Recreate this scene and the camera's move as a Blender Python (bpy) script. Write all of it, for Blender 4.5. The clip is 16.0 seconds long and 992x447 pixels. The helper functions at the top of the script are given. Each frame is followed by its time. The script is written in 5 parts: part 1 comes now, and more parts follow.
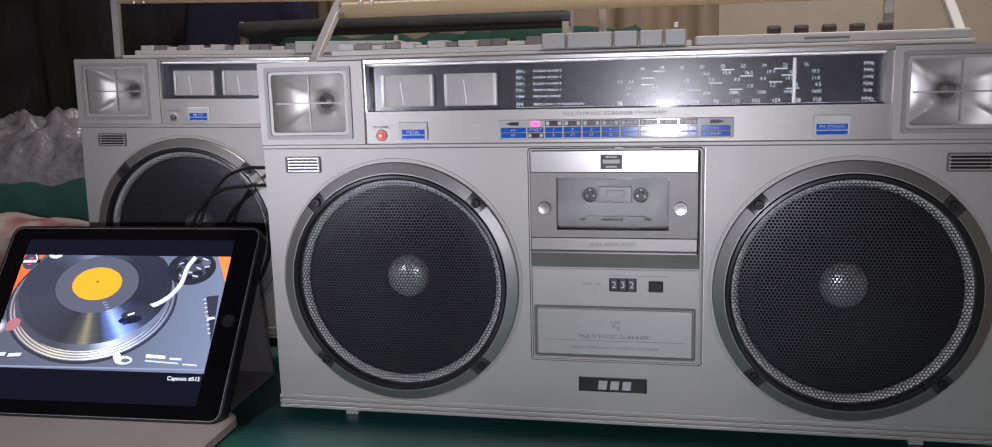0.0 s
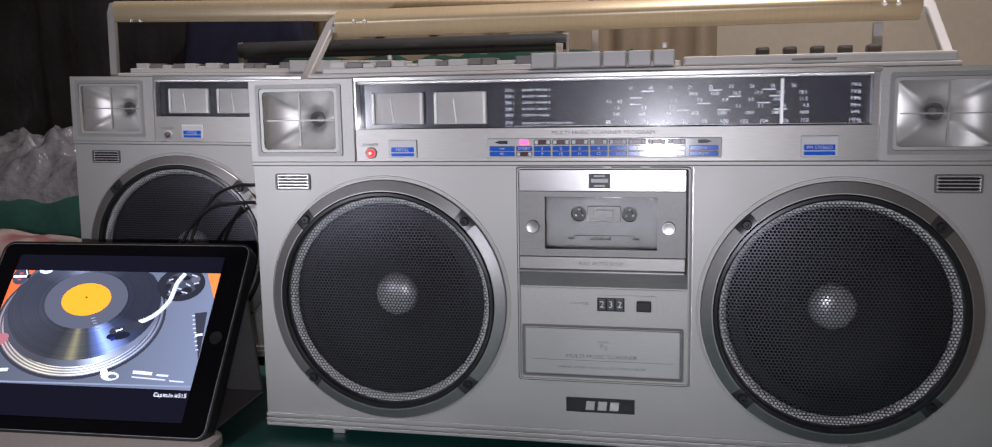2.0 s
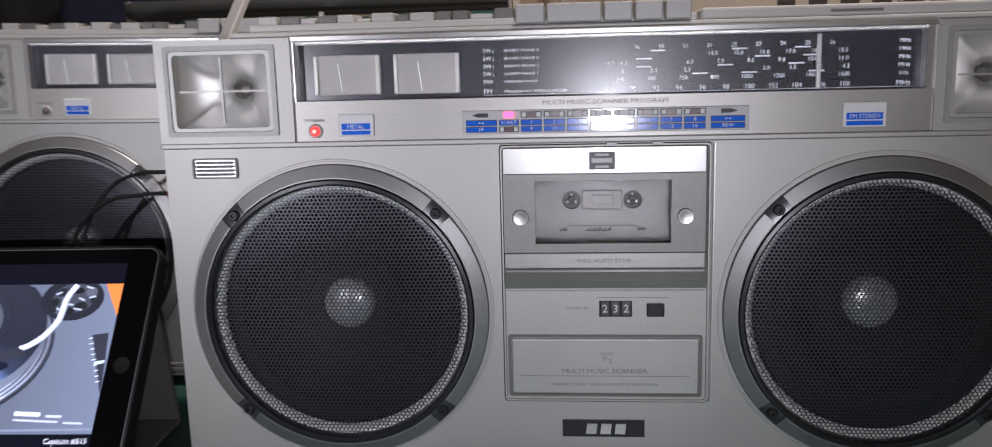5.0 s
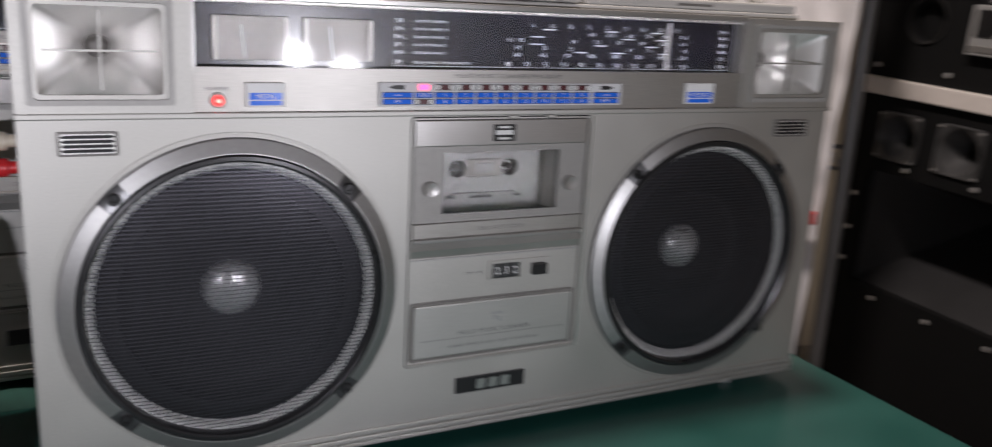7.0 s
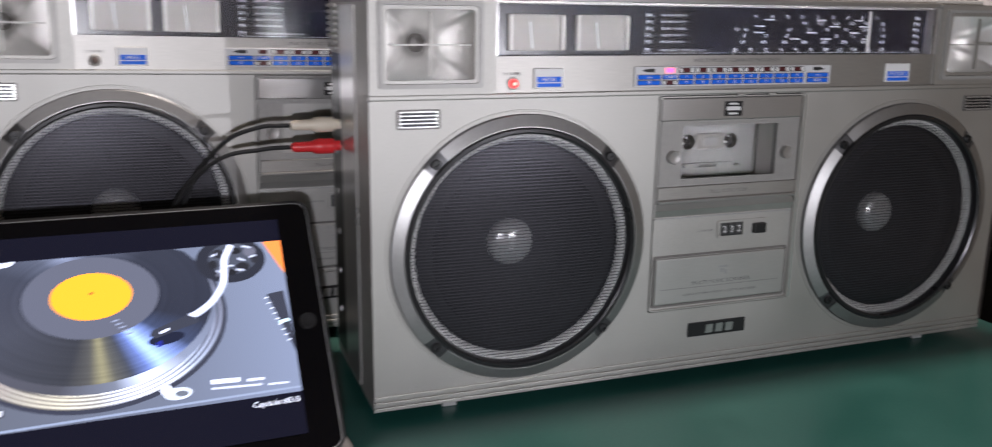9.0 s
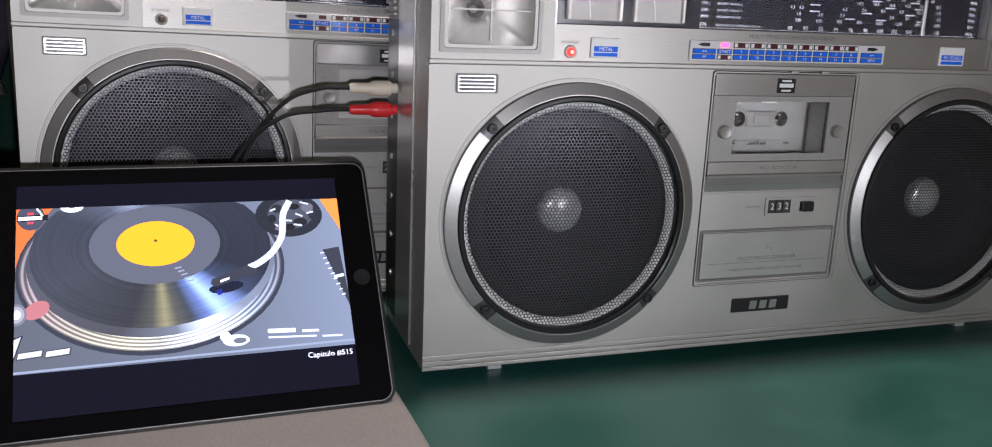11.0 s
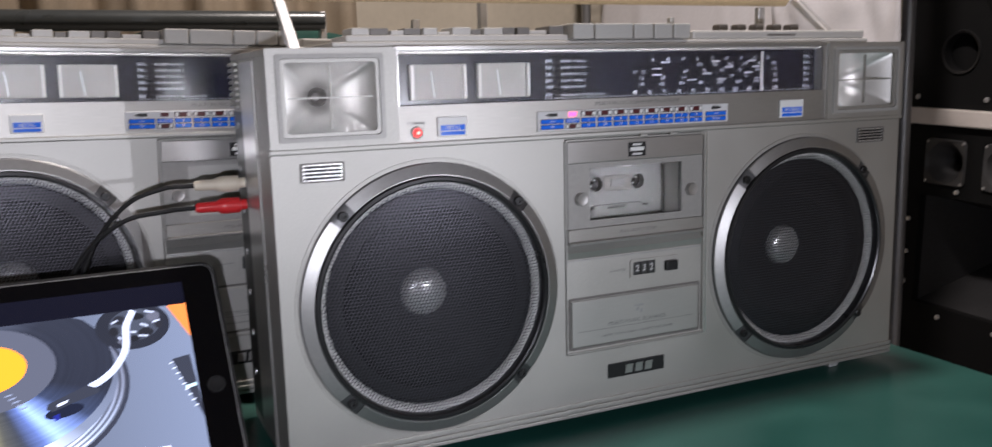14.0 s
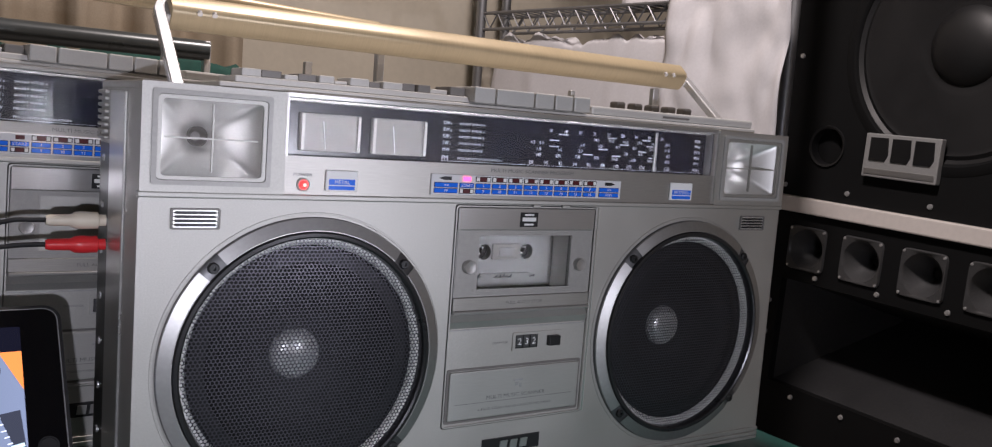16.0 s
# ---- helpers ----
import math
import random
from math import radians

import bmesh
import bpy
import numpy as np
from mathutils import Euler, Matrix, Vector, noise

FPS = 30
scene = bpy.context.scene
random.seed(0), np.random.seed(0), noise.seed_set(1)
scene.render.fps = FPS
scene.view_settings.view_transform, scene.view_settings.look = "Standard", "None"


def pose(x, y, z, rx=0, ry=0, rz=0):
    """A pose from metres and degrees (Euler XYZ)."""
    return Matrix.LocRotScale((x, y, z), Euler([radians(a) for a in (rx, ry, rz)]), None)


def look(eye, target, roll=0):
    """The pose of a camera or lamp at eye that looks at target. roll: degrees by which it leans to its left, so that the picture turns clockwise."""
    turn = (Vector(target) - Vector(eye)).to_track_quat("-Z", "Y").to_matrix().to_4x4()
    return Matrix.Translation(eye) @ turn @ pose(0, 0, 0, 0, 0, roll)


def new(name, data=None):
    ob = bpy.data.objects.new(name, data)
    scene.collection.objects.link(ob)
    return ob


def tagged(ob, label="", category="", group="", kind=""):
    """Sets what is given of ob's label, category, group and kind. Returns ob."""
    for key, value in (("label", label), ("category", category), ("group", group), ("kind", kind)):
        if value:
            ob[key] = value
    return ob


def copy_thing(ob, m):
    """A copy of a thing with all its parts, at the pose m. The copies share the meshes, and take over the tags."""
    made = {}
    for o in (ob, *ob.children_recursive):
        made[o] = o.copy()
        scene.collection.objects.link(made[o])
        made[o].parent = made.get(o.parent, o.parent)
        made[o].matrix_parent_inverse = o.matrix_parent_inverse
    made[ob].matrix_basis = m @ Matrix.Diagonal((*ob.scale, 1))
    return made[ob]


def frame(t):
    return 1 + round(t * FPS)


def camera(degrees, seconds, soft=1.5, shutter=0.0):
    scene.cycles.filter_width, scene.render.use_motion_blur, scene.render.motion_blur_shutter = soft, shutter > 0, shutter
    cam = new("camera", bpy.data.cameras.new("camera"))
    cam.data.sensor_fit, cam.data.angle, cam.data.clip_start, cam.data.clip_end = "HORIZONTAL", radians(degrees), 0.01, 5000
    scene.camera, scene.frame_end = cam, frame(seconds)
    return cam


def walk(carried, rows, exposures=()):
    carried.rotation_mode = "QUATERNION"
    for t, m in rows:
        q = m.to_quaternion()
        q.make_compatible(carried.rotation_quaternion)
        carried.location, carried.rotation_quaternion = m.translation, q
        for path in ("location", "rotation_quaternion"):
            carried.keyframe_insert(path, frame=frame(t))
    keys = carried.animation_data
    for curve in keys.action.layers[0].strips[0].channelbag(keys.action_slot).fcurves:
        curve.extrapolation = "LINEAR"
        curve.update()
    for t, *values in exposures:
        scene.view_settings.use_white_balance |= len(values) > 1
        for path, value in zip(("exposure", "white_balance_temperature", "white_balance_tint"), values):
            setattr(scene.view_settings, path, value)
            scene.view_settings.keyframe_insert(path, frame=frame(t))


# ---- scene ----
cam = camera(58.2, 16.0, 1.1, 0.7)
PATH = [
    (0, (0.388, -0.792, 0.342), (-0.009, 1.137, -0.006), -1.5),
    (0.5, (0.388, -0.788, 0.34), (-0.02, 1.141, 0.004), -1.4),
    (1, (0.39, -0.786, 0.344), (-0.024, 1.146, 0.033), -1.2),
    (1.5, (0.391, -0.785, 0.341), (-0.022, 1.149, 0.042), -1.0),
    (2, (0.401, -0.79, 0.335), (-0.003, 1.147, 0.044), -1.0),
    (2.5, (0.407, -0.793, 0.33), (0.02, 1.149, 0.044), -1.1),
    (3, (0.405, -0.79, 0.326), (0.029, 1.155, 0.05), -1.3),
    (3.5, (0.401, -0.786, 0.327), (0.04, 1.161, 0.048), -1.5),
    (4, (0.39, -0.76, 0.32), (0.032, 1.186, 0.03), -1.5),
    (4.2, (0.387, -0.738, 0.321), (0.026, 1.207, 0.025), -1.7),
    (6.3, (0.112, -0.586, 0.353), (0.525, 1.309, -0.134), 0.8),
    (6.5, (0.09, -0.588, 0.356), (0.588, 1.285, -0.14), 1.1),
    (7, (0.022, -0.608, 0.361), (0.895, 1.119, -0.144), 3.2),
    (7.2, (-0.002, -0.612, 0.360), (0.976, 1.061, -0.138), 3.4),
    (7.5, (-0.024, -0.618, 0.35), (0.94, 1.064, -0.14), 2.4),
    (8, (-0.077, -0.634, 0.339), (0.819, 1.085, -0.154), 1.6),
    (8.5, (-0.108, -0.656, 0.346), (0.756, 1.083, -0.132), 1.3),
    (9, (-0.149, -0.679, 0.339), (0.535, 1.142, -0.127), 0.8),
    (9.5, (-0.176, -0.698, 0.326), (0.479, 1.138, -0.122), 1.5),
    (10, (-0.176, -0.691, 0.31), (0.466, 1.149, -0.141), 2.0),
    (12.3, (-0.161, -0.689, 0.323), (0.448, 1.15, -0.175), 2.1),
    (12.5, (-0.151, -0.689, 0.321), (0.466, 1.151, -0.164), 1.3),
    (13, (-0.136, -0.696, 0.328), (0.509, 1.15, -0.092), -1.4),
    (13.5, (-0.135, -0.695, 0.326), (0.621, 1.121, -0.032), -1.6),
    (14, (-0.13, -0.688, 0.325), (0.698, 1.103, -0.001), -1.5),
    (14.5, (-0.116, -0.685, 0.341), (0.846, 1.05, 0.092), -0.5),
    (14.7, (-0.118, -0.674, 0.346), (0.931, 1.009, 0.087), 0.3),
    (15, (-0.123, -0.678, 0.336), (0.977, 0.977, 0.108), 0.9),
    (15.5, (-0.129, -0.647, 0.332), (0.955, 1.019, 0.109), 2.9),
    (16, (-0.127, -0.652, 0.335), (0.959, 1.015, 0.123), 4.3),
]
walk(cam, [(t, look(eye, target, roll)) for t, eye, target, roll in PATH],
     [(0, 0.18, 6150, 20), (4.2, 0.20, 6100, 20), (6.3, 0.27, 6350, 18), (8, 0.50, 6350, 18), (10, 0.52, 6350, 17), (13, 0.50, 6250, 17), (16, 0.40, 6100, 20)])

# ---- light ----
world = bpy.data.worlds.new("room_dark")
scene.world = world
world.use_nodes = True
world.node_tree.nodes["Background"].inputs[0].default_value = (1.0, 0.93, 0.84, 1)
world.node_tree.nodes["Background"].inputs[1].default_value = 0.02


def lamp(name, kind, watts, m, color, size=0.1):
    data = bpy.data.lights.new(name, kind)
    data.energy, data.color = watts, color
    if kind == "AREA":
        data.size = size
    else:
        data.shadow_soft_size = size
    ob = new(name, data)
    ob.matrix_world = m
    return ob


# the phone torch, at the two ends of its way
torch = lamp("torch_lamp", "SPOT", 8.2, look((0.368, -0.795, 0.246), (0.47, 0.0, 0.18)), (0.95, 0.97, 1.0), 0.004)
torch.data.spot_size, torch.data.spot_blend = radians(100), 1.0
torch = lamp("torch_lamp", "SPOT", 8.0, look((-0.165, -0.69, 0.285), (-0.17, 0.1, 0.18)), (0.95, 0.97, 1.0), 0.006)
torch.data.spot_size, torch.data.spot_blend = radians(84), 1.0
# the ceiling lamp of the room
lamp("ceiling_lamp", "AREA", 20.0, look((0.55, 0.17, 1.66), (0.55, 0.17, 0.0)), (1.0, 0.9, 0.78), 0.16)


# ---- materials ----
def material(name, color, rough=0.5, metal=0.0, grain=0.0, scale=200.0, bump=0.0, stretch=(1, 1, 1), wear=0.0, spec=0.5, emit=0.0, glass=0.0):
    m = bpy.data.materials.new(name)
    m.use_nodes = True
    nt = m.node_tree
    b = nt.nodes["Principled BSDF"]
    col = (*color, 1)
    b.inputs["Base Color"].default_value = col
    b.inputs["Roughness"].default_value = rough
    b.inputs["Metallic"].default_value = metal
    b.inputs["Specular IOR Level"].default_value = spec
    if glass:
        b.inputs["Transmission Weight"].default_value = glass
        b.inputs["IOR"].default_value = 1.45
    if emit:
        b.inputs["Emission Color"].default_value = col
        b.inputs["Emission Strength"].default_value = emit
    if grain or wear or bump:
        tc = nt.nodes.new("ShaderNodeTexCoord")
        mp = nt.nodes.new("ShaderNodeMapping")
        mp.inputs["Scale"].default_value = stretch
        nt.links.new(tc.outputs["Object"], mp.inputs["Vector"])
        fine = nt.nodes.new("ShaderNodeTexNoise")
        fine.inputs["Scale"].default_value, fine.inputs["Detail"].default_value = scale, 4
        nt.links.new(mp.outputs[0], fine.inputs["Vector"])
        wide = nt.nodes.new("ShaderNodeTexNoise")
        wide.inputs["Scale"].default_value, wide.inputs["Detail"].default_value = 9.0, 5
        nt.links.new(tc.outputs["Object"], wide.inputs["Vector"])
        last = None
        for tex, amount in ((fine, grain), (wide, wear)):
            if not amount:
                continue
            ramp = nt.nodes.new("ShaderNodeMapRange")
            ramp.inputs["From Min"].default_value, ramp.inputs["From Max"].default_value = 0.3, 0.7
            ramp.inputs["To Min"].default_value, ramp.inputs["To Max"].default_value = 1 - amount, 1 + amount
            nt.links.new(tex.outputs["Fac"], ramp.inputs["Value"])
            mix = nt.nodes.new("ShaderNodeVectorMath")
            mix.operation = "SCALE"
            mix.inputs[0].default_value = color
            if last:
                nt.links.new(last, mix.inputs[0])
            nt.links.new(ramp.outputs[0], mix.inputs["Scale"])
            last = mix.outputs[0]
        if last:
            nt.links.new(last, b.inputs["Base Color"])
        if wear:
            rr = nt.nodes.new("ShaderNodeMapRange")
            rr.inputs["From Min"].default_value, rr.inputs["From Max"].default_value = 0.3, 0.7
            rr.inputs["To Min"].default_value, rr.inputs["To Max"].default_value = max(rough - wear * 0.6, 0.02), min(rough + wear * 0.6, 1)
            nt.links.new(wide.outputs["Fac"], rr.inputs["Value"])
            nt.links.new(rr.outputs[0], b.inputs["Roughness"])
        if bump:
            bp = nt.nodes.new("ShaderNodeBump")
            bp.inputs["Strength"].default_value, bp.inputs["Distance"].default_value = 1.0, bump
            nt.links.new(fine.outputs["Fac"], bp.inputs["Height"])
            nt.links.new(bp.outputs[0], b.inputs["Normal"])
    return m


SILVER = material("silver_paint", (0.50, 0.49, 0.465), 0.54, 0.85, 0.05, 900, 0.00005, wear=0.07)
HORN = material("silver_plastic", (0.86, 0.85, 0.83), 0.32, 0.75, 0.03, 700, wear=0.06)
ALU = material("brushed_aluminium", (0.40, 0.387, 0.365), 0.42, 0.75, 0.10, 60, 0.00005, (1, 1, 60), 0.06)
ALU_BRIGHT = material("polished_aluminium", (0.52, 0.51, 0.50), 0.30, 0.75, 0.06, 60, 0.00002, (1, 1, 60), 0.05)
CHROME = material("chrome", (0.80, 0.80, 0.81), 0.26, 0.65, wear=0.05)
GUNMETAL = material("gunmetal_ring", (0.13, 0.13, 0.134), 0.34, 0.7, 0.04, 300, wear=0.08)
LIP = material("black_lip", (0.035, 0.035, 0.037), 0.30, 0.5, 0.04, 300, wear=0.06)
RING_FACE = material("satin_ring_face", (0.38, 0.375, 0.37), 0.42, 0.85, 0.04, 300, wear=0.06)
DECK = material("silver_deck_plastic", (0.50, 0.49, 0.47), 0.45, 0.1, 0.04, 700, wear=0.06)
SATIN = material("satin_lid", (0.50, 0.495, 0.475), 0.46, 0.7, 0.05, 60, 0.00002, (1, 1, 40), 0.05)
GRILLE = material("grille_black", (0.066, 0.065, 0.076), 0.40, 0.75, wear=0.1)
GASKET = material("gasket_grey", (0.40, 0.40, 0.40), 0.5, 0.3, 0.1, 300)
RIM = material("cone_rim_white", (0.82, 0.82, 0.81), 0.40, 0.0, 0.1, 300)
CONE = material("cone_paper", (0.012, 0.012, 0.014), 0.8, 0, 0.2, 400, 0.0001)
DOME = material("dome_grey", (0.60, 0.60, 0.61), 0.30, 0.35, 0.05, 300)
BLACK = material("black_plastic", (0.012, 0.012, 0.013), 0.4, 0, 0.1, 500, wear=0.1)
DIAL = material("dial_black", (0.009, 0.010, 0.019), 0.25, 0, 0.05, 200)
GLASS = material("clear_cover", (1, 1, 1), 0.05, 0, glass=1.0, spec=0.2)
CREAM = material("meter_cream", (0.21, 0.20, 0.185), 0.45, 0, 0.06, 60, wear=0.05)
CREAM_EDGE = material("meter_edge", (0.42, 0.40, 0.37), 0.3, 0)
WHITE = material("white_print", (0.84, 0.84, 0.84), 0.5)
BLUE = material("blue_print", (0.020, 0.165, 0.86), 0.13)
PLATE = material("display_white", (0.74, 0.74, 0.76), 0.10)
INK = material("grey_ink", (0.17, 0.17, 0.17), 0.6)
GREYKEY = material("grey_key", (0.17, 0.16, 0.15), 0.45, 0.1, 0.05, 400, wear=0.08)
KEYCAP = material("slider_grey", (0.11, 0.10, 0.092), 0.4, 0.2, 0.05, 400, wear=0.08)
GOLD = material("champagne_handle", (0.50, 0.40, 0.25), 0.36, 0.25, 0.06, 40, 0.00002, (40, 1, 1), 0.06)
SHELL = material("cassette_grey", (0.19, 0.19, 0.185), 0.5, 0, 0.04, 300)
DARKCELL = material("dark_window", (0.09, 0.012, 0.016), 0.3)
LED = material("red_led", (1.0, 0.035, 0.03), 0.3, emit=2.2)
LEDCORE = material("led_core", (1.0, 0.16, 0.13), 0.3, emit=4.5)
LEDOFF = material("unlit_led", (0.16, 0.12, 0.11), 0.25)
PINKLED = material("pink_led", (1.0, 0.05, 0.16), 0.3, emit=3.5)
MESHPANEL = material("perforated_panel", (0.37, 0.36, 0.345), 0.45, 0.2, 0.05, 300)


# ---- building helpers ----
def part(name, bm, mat, parent=None, label="", smooth=False, sharp=40):
    me = bpy.data.meshes.new(name)
    bmesh.ops.recalc_face_normals(bm, faces=bm.faces)
    bm.to_mesh(me)
    bm.free()
    me.materials.append(mat)
    if smooth:
        for p in me.polygons:
            p.use_smooth = True
        me.set_sharp_from_angle(angle=radians(sharp))
    ob = new(name, me)
    if parent:
        ob.parent = parent
    if label:
        ob["label"] = label
    return ob


def empty(name, m=None):
    ob = new(name)
    ob.empty_display_size = 0.02
    if m:
        ob.matrix_world = m
    return ob


def block(bm, x0, x1, y0, y1, z0, z1, bevel=0.0, seg=2):
    v = [bm.verts.new((x, y, z)) for x in (x0, x1) for y in (y0, y1) for z in (z0, z1)]
    fs = [bm.faces.new([v[i] for i in f]) for f in ((0, 1, 3, 2), (4, 6, 7, 5), (0, 4, 5, 1), (2, 3, 7, 6), (0, 2, 6, 4), (1, 5, 7, 3))]
    if bevel:
        es = list({e for f in fs for e in f.edges})
        bmesh.ops.bevel(bm, geom=es, offset=bevel, segments=seg, affect="EDGES", profile=0.5)
    return bm


def blk(x0, x1, y0, y1, z0, z1, bevel=0.0):
    return block(bmesh.new(), x0, x1, y0, y1, z0, z1, bevel)


def rect(x0, z0, x1, z1, r=0.0, n=4):
    if not r:
        return [(x0, z0), (x1, z0), (x1, z1), (x0, z1)]
    out = []
    for cx, cz, a0 in ((x1 - r, z0 + r, -90), (x1 - r, z1 - r, 0), (x0 + r, z1 - r, 90), (x0 + r, z0 + r, 180)):
        out += [(cx + r * math.cos(radians(a0 + 90 * i / n)), cz + r * math.sin(radians(a0 + 90 * i / n))) for i in range(n + 1)]
    return out


def disc(cx, cz, r, n=64):
    return [(cx + r * math.cos(2 * math.pi * i / n), cz + r * math.sin(2 * math.pi * i / n)) for i in range(n)]


def plate(outer, holes, y0, y1, bm=None):
    """An upright plate in the x-z plane from y0 to y1, with holes through it."""
    bm = bm or bmesh.new()
    edges = []
    for loop in [outer] + list(holes):
        vs = [bm.verts.new((x, y0, z)) for x, z in loop]
        edges += [bm.edges.new((vs[i], vs[(i + 1) % len(vs)])) for i in range(len(vs))]
    made = bmesh.ops.triangle_fill(bm, use_beauty=True, use_dissolve=False, edges=edges)
    faces = [g for g in made["geom"] if isinstance(g, bmesh.types.BMFace)]
    out = bmesh.ops.extrude_face_region(bm, geom=faces, use_keep_orig=True)
    bmesh.ops.translate(bm, verts=[g for g in out["geom"] if isinstance(g, bmesh.types.BMVert)], vec=(0, y1 - y0, 0))
    return bm


def lathe(profile, cx=0, cz=0, n=64, bm=None, a0=0.0, a1=360.0):
    """Turns (radius, y) round the y axis through (cx, cz)."""
    bm = bm or bmesh.new()
    whole = a1 - a0 >= 360
    steps = n if whole else n + 1
    rings = []
    for r, y in profile:
        if r < 1e-6:
            rings.append([bm.verts.new((cx, y, cz))])
        else:
            rings.append([bm.verts.new((cx + r * math.cos(radians(a0 + (a1 - a0) * i / n)), y, cz + r * math.sin(radians(a0 + (a1 - a0) * i / n)))) for i in range(steps)])
    for a, b in zip(rings, rings[1:]):
        for i in range(n):
            j = (i + 1) % steps
            f = []
            for v in (a[i % len(a)], a[j % len(a)], b[j % len(b)], b[i % len(b)]):
                if v not in f:
                    f.append(v)
            if len(f) > 2:
                bm.faces.new(f)
    return bm


def rod(points, radius, n=10, bm=None):
    """A round bar along points."""
    bm = bm or bmesh.new()
    pts = [Vector(p) for p in points]
    rings = []
    for i, p in enumerate(pts):
        d = (pts[min(i + 1, len(pts) - 1)] - pts[max(i - 1, 0)]).normalized()
        side = d.cross(Vector((0, 0, 1)))
        side = side.normalized() if side.length > 1e-3 else Vector((1, 0, 0))
        up = side.cross(d)
        rings.append([bm.verts.new(p + radius * (math.cos(2 * math.pi * k / n) * side + math.sin(2 * math.pi * k / n) * up)) for k in range(n)])
    for a, b in zip(rings, rings[1:]):
        for k in range(n):
            bm.faces.new((a[k], a[(k + 1) % n], b[(k + 1) % n], b[k]))
    bm.faces.new(rings[0]), bm.faces.new(rings[-1])
    return bm


def smooth_path(points, n=8):
    """A Catmull-Rom line through points."""
    p = [Vector(q) for q in points]
    p = [2 * p[0] - p[1]] + p + [2 * p[-1] - p[-2]]
    out = []
    for i in range(1, len(p) - 2):
        for k in range(n):
            t = k / n
            out.append(0.5 * (2 * p[i] + (p[i + 1] - p[i - 1]) * t + (2 * p[i - 1] - 5 * p[i] + 4 * p[i + 1] - p[i + 2]) * t * t + (3 * p[i] - p[i - 1] - 3 * p[i + 1] + p[i + 2]) * t ** 3))
    return out + [p[-2]]


def letters(bm, text, x, z, size, y, align="LEFT", stretch=1.0):
    """Adds flat lettering in the x-z plane to bm, its middle height at z."""
    cu = bpy.data.curves.new("lettering", "FONT")
    cu.body, cu.size, cu.align_x, cu.align_y, cu.resolution_u = text, size, align, "CENTER", 2
    ob = bpy.data.objects.new("lettering", cu)
    scene.collection.objects.link(ob)
    dg = bpy.context.evaluated_depsgraph_get()
    me = bpy.data.meshes.new_from_object(ob.evaluated_get(dg))
    me.transform(Matrix.Translation((x, y, z)) @ Matrix.Rotation(radians(90), 4, "X") @ Matrix.Diagonal((stretch, 1, 1, 1)))
    bm.from_mesh(me)
    bpy.data.objects.remove(ob), bpy.data.curves.remove(cu), bpy.data.meshes.remove(me)
    return bm


def quad(bm, x0, x1, z0, z1, y):
    bm.faces.new([bm.verts.new(c) for c in ((x0, y, z0), (x1, y, z0), (x1, y, z1), (x0, y, z1))])
    return bm


# ---- the radio cassette recorder ----
W, D = 0.667, 0.158
SPEAKERS = (0.130, 0.535)
CZ, RING = 0.141, 0.1155


def perforated(cx, cz, radius, pitch, y):
    """A round sheet with six-sided holes; its rim curves back."""
    verts, faces, at = [], [], {}

    def point(x, z):
        key = (round(x * 2e5), round(z * 2e5))
        if key not in at:
            r = math.hypot(x, z) / radius
            at[key] = len(verts)
            verts.append((cx + x, y - 0.0025 * (1 - r ** 4), cz + z))
        return at[key]

    n = int(radius / pitch * 1.2) + 2
    for j in range(-n, n + 1):
        for i in range(-n, n + 1):
            x, z = (i + 0.5 * (j % 2)) * pitch, j * pitch * 0.866
            if math.hypot(x, z) > radius - pitch * 0.4:
                continue
            big = [point(x + pitch * 0.577 * math.cos(radians(30 + 60 * k)), z + pitch * 0.577 * math.sin(radians(30 + 60 * k))) for k in range(6)]
            small = [point(x + pitch * 0.425 * math.cos(radians(30 + 60 * k)), z + pitch * 0.425 * math.sin(radians(30 + 60 * k))) for k in range(6)]
            faces += [(big[k], big[(k + 1) % 6], small[(k + 1) % 6], small[k]) for k in range(6)]
    me = bpy.data.meshes.new("grille")
    me.from_pydata(verts, [], faces)
    me.materials.append(GRILLE)
    return me


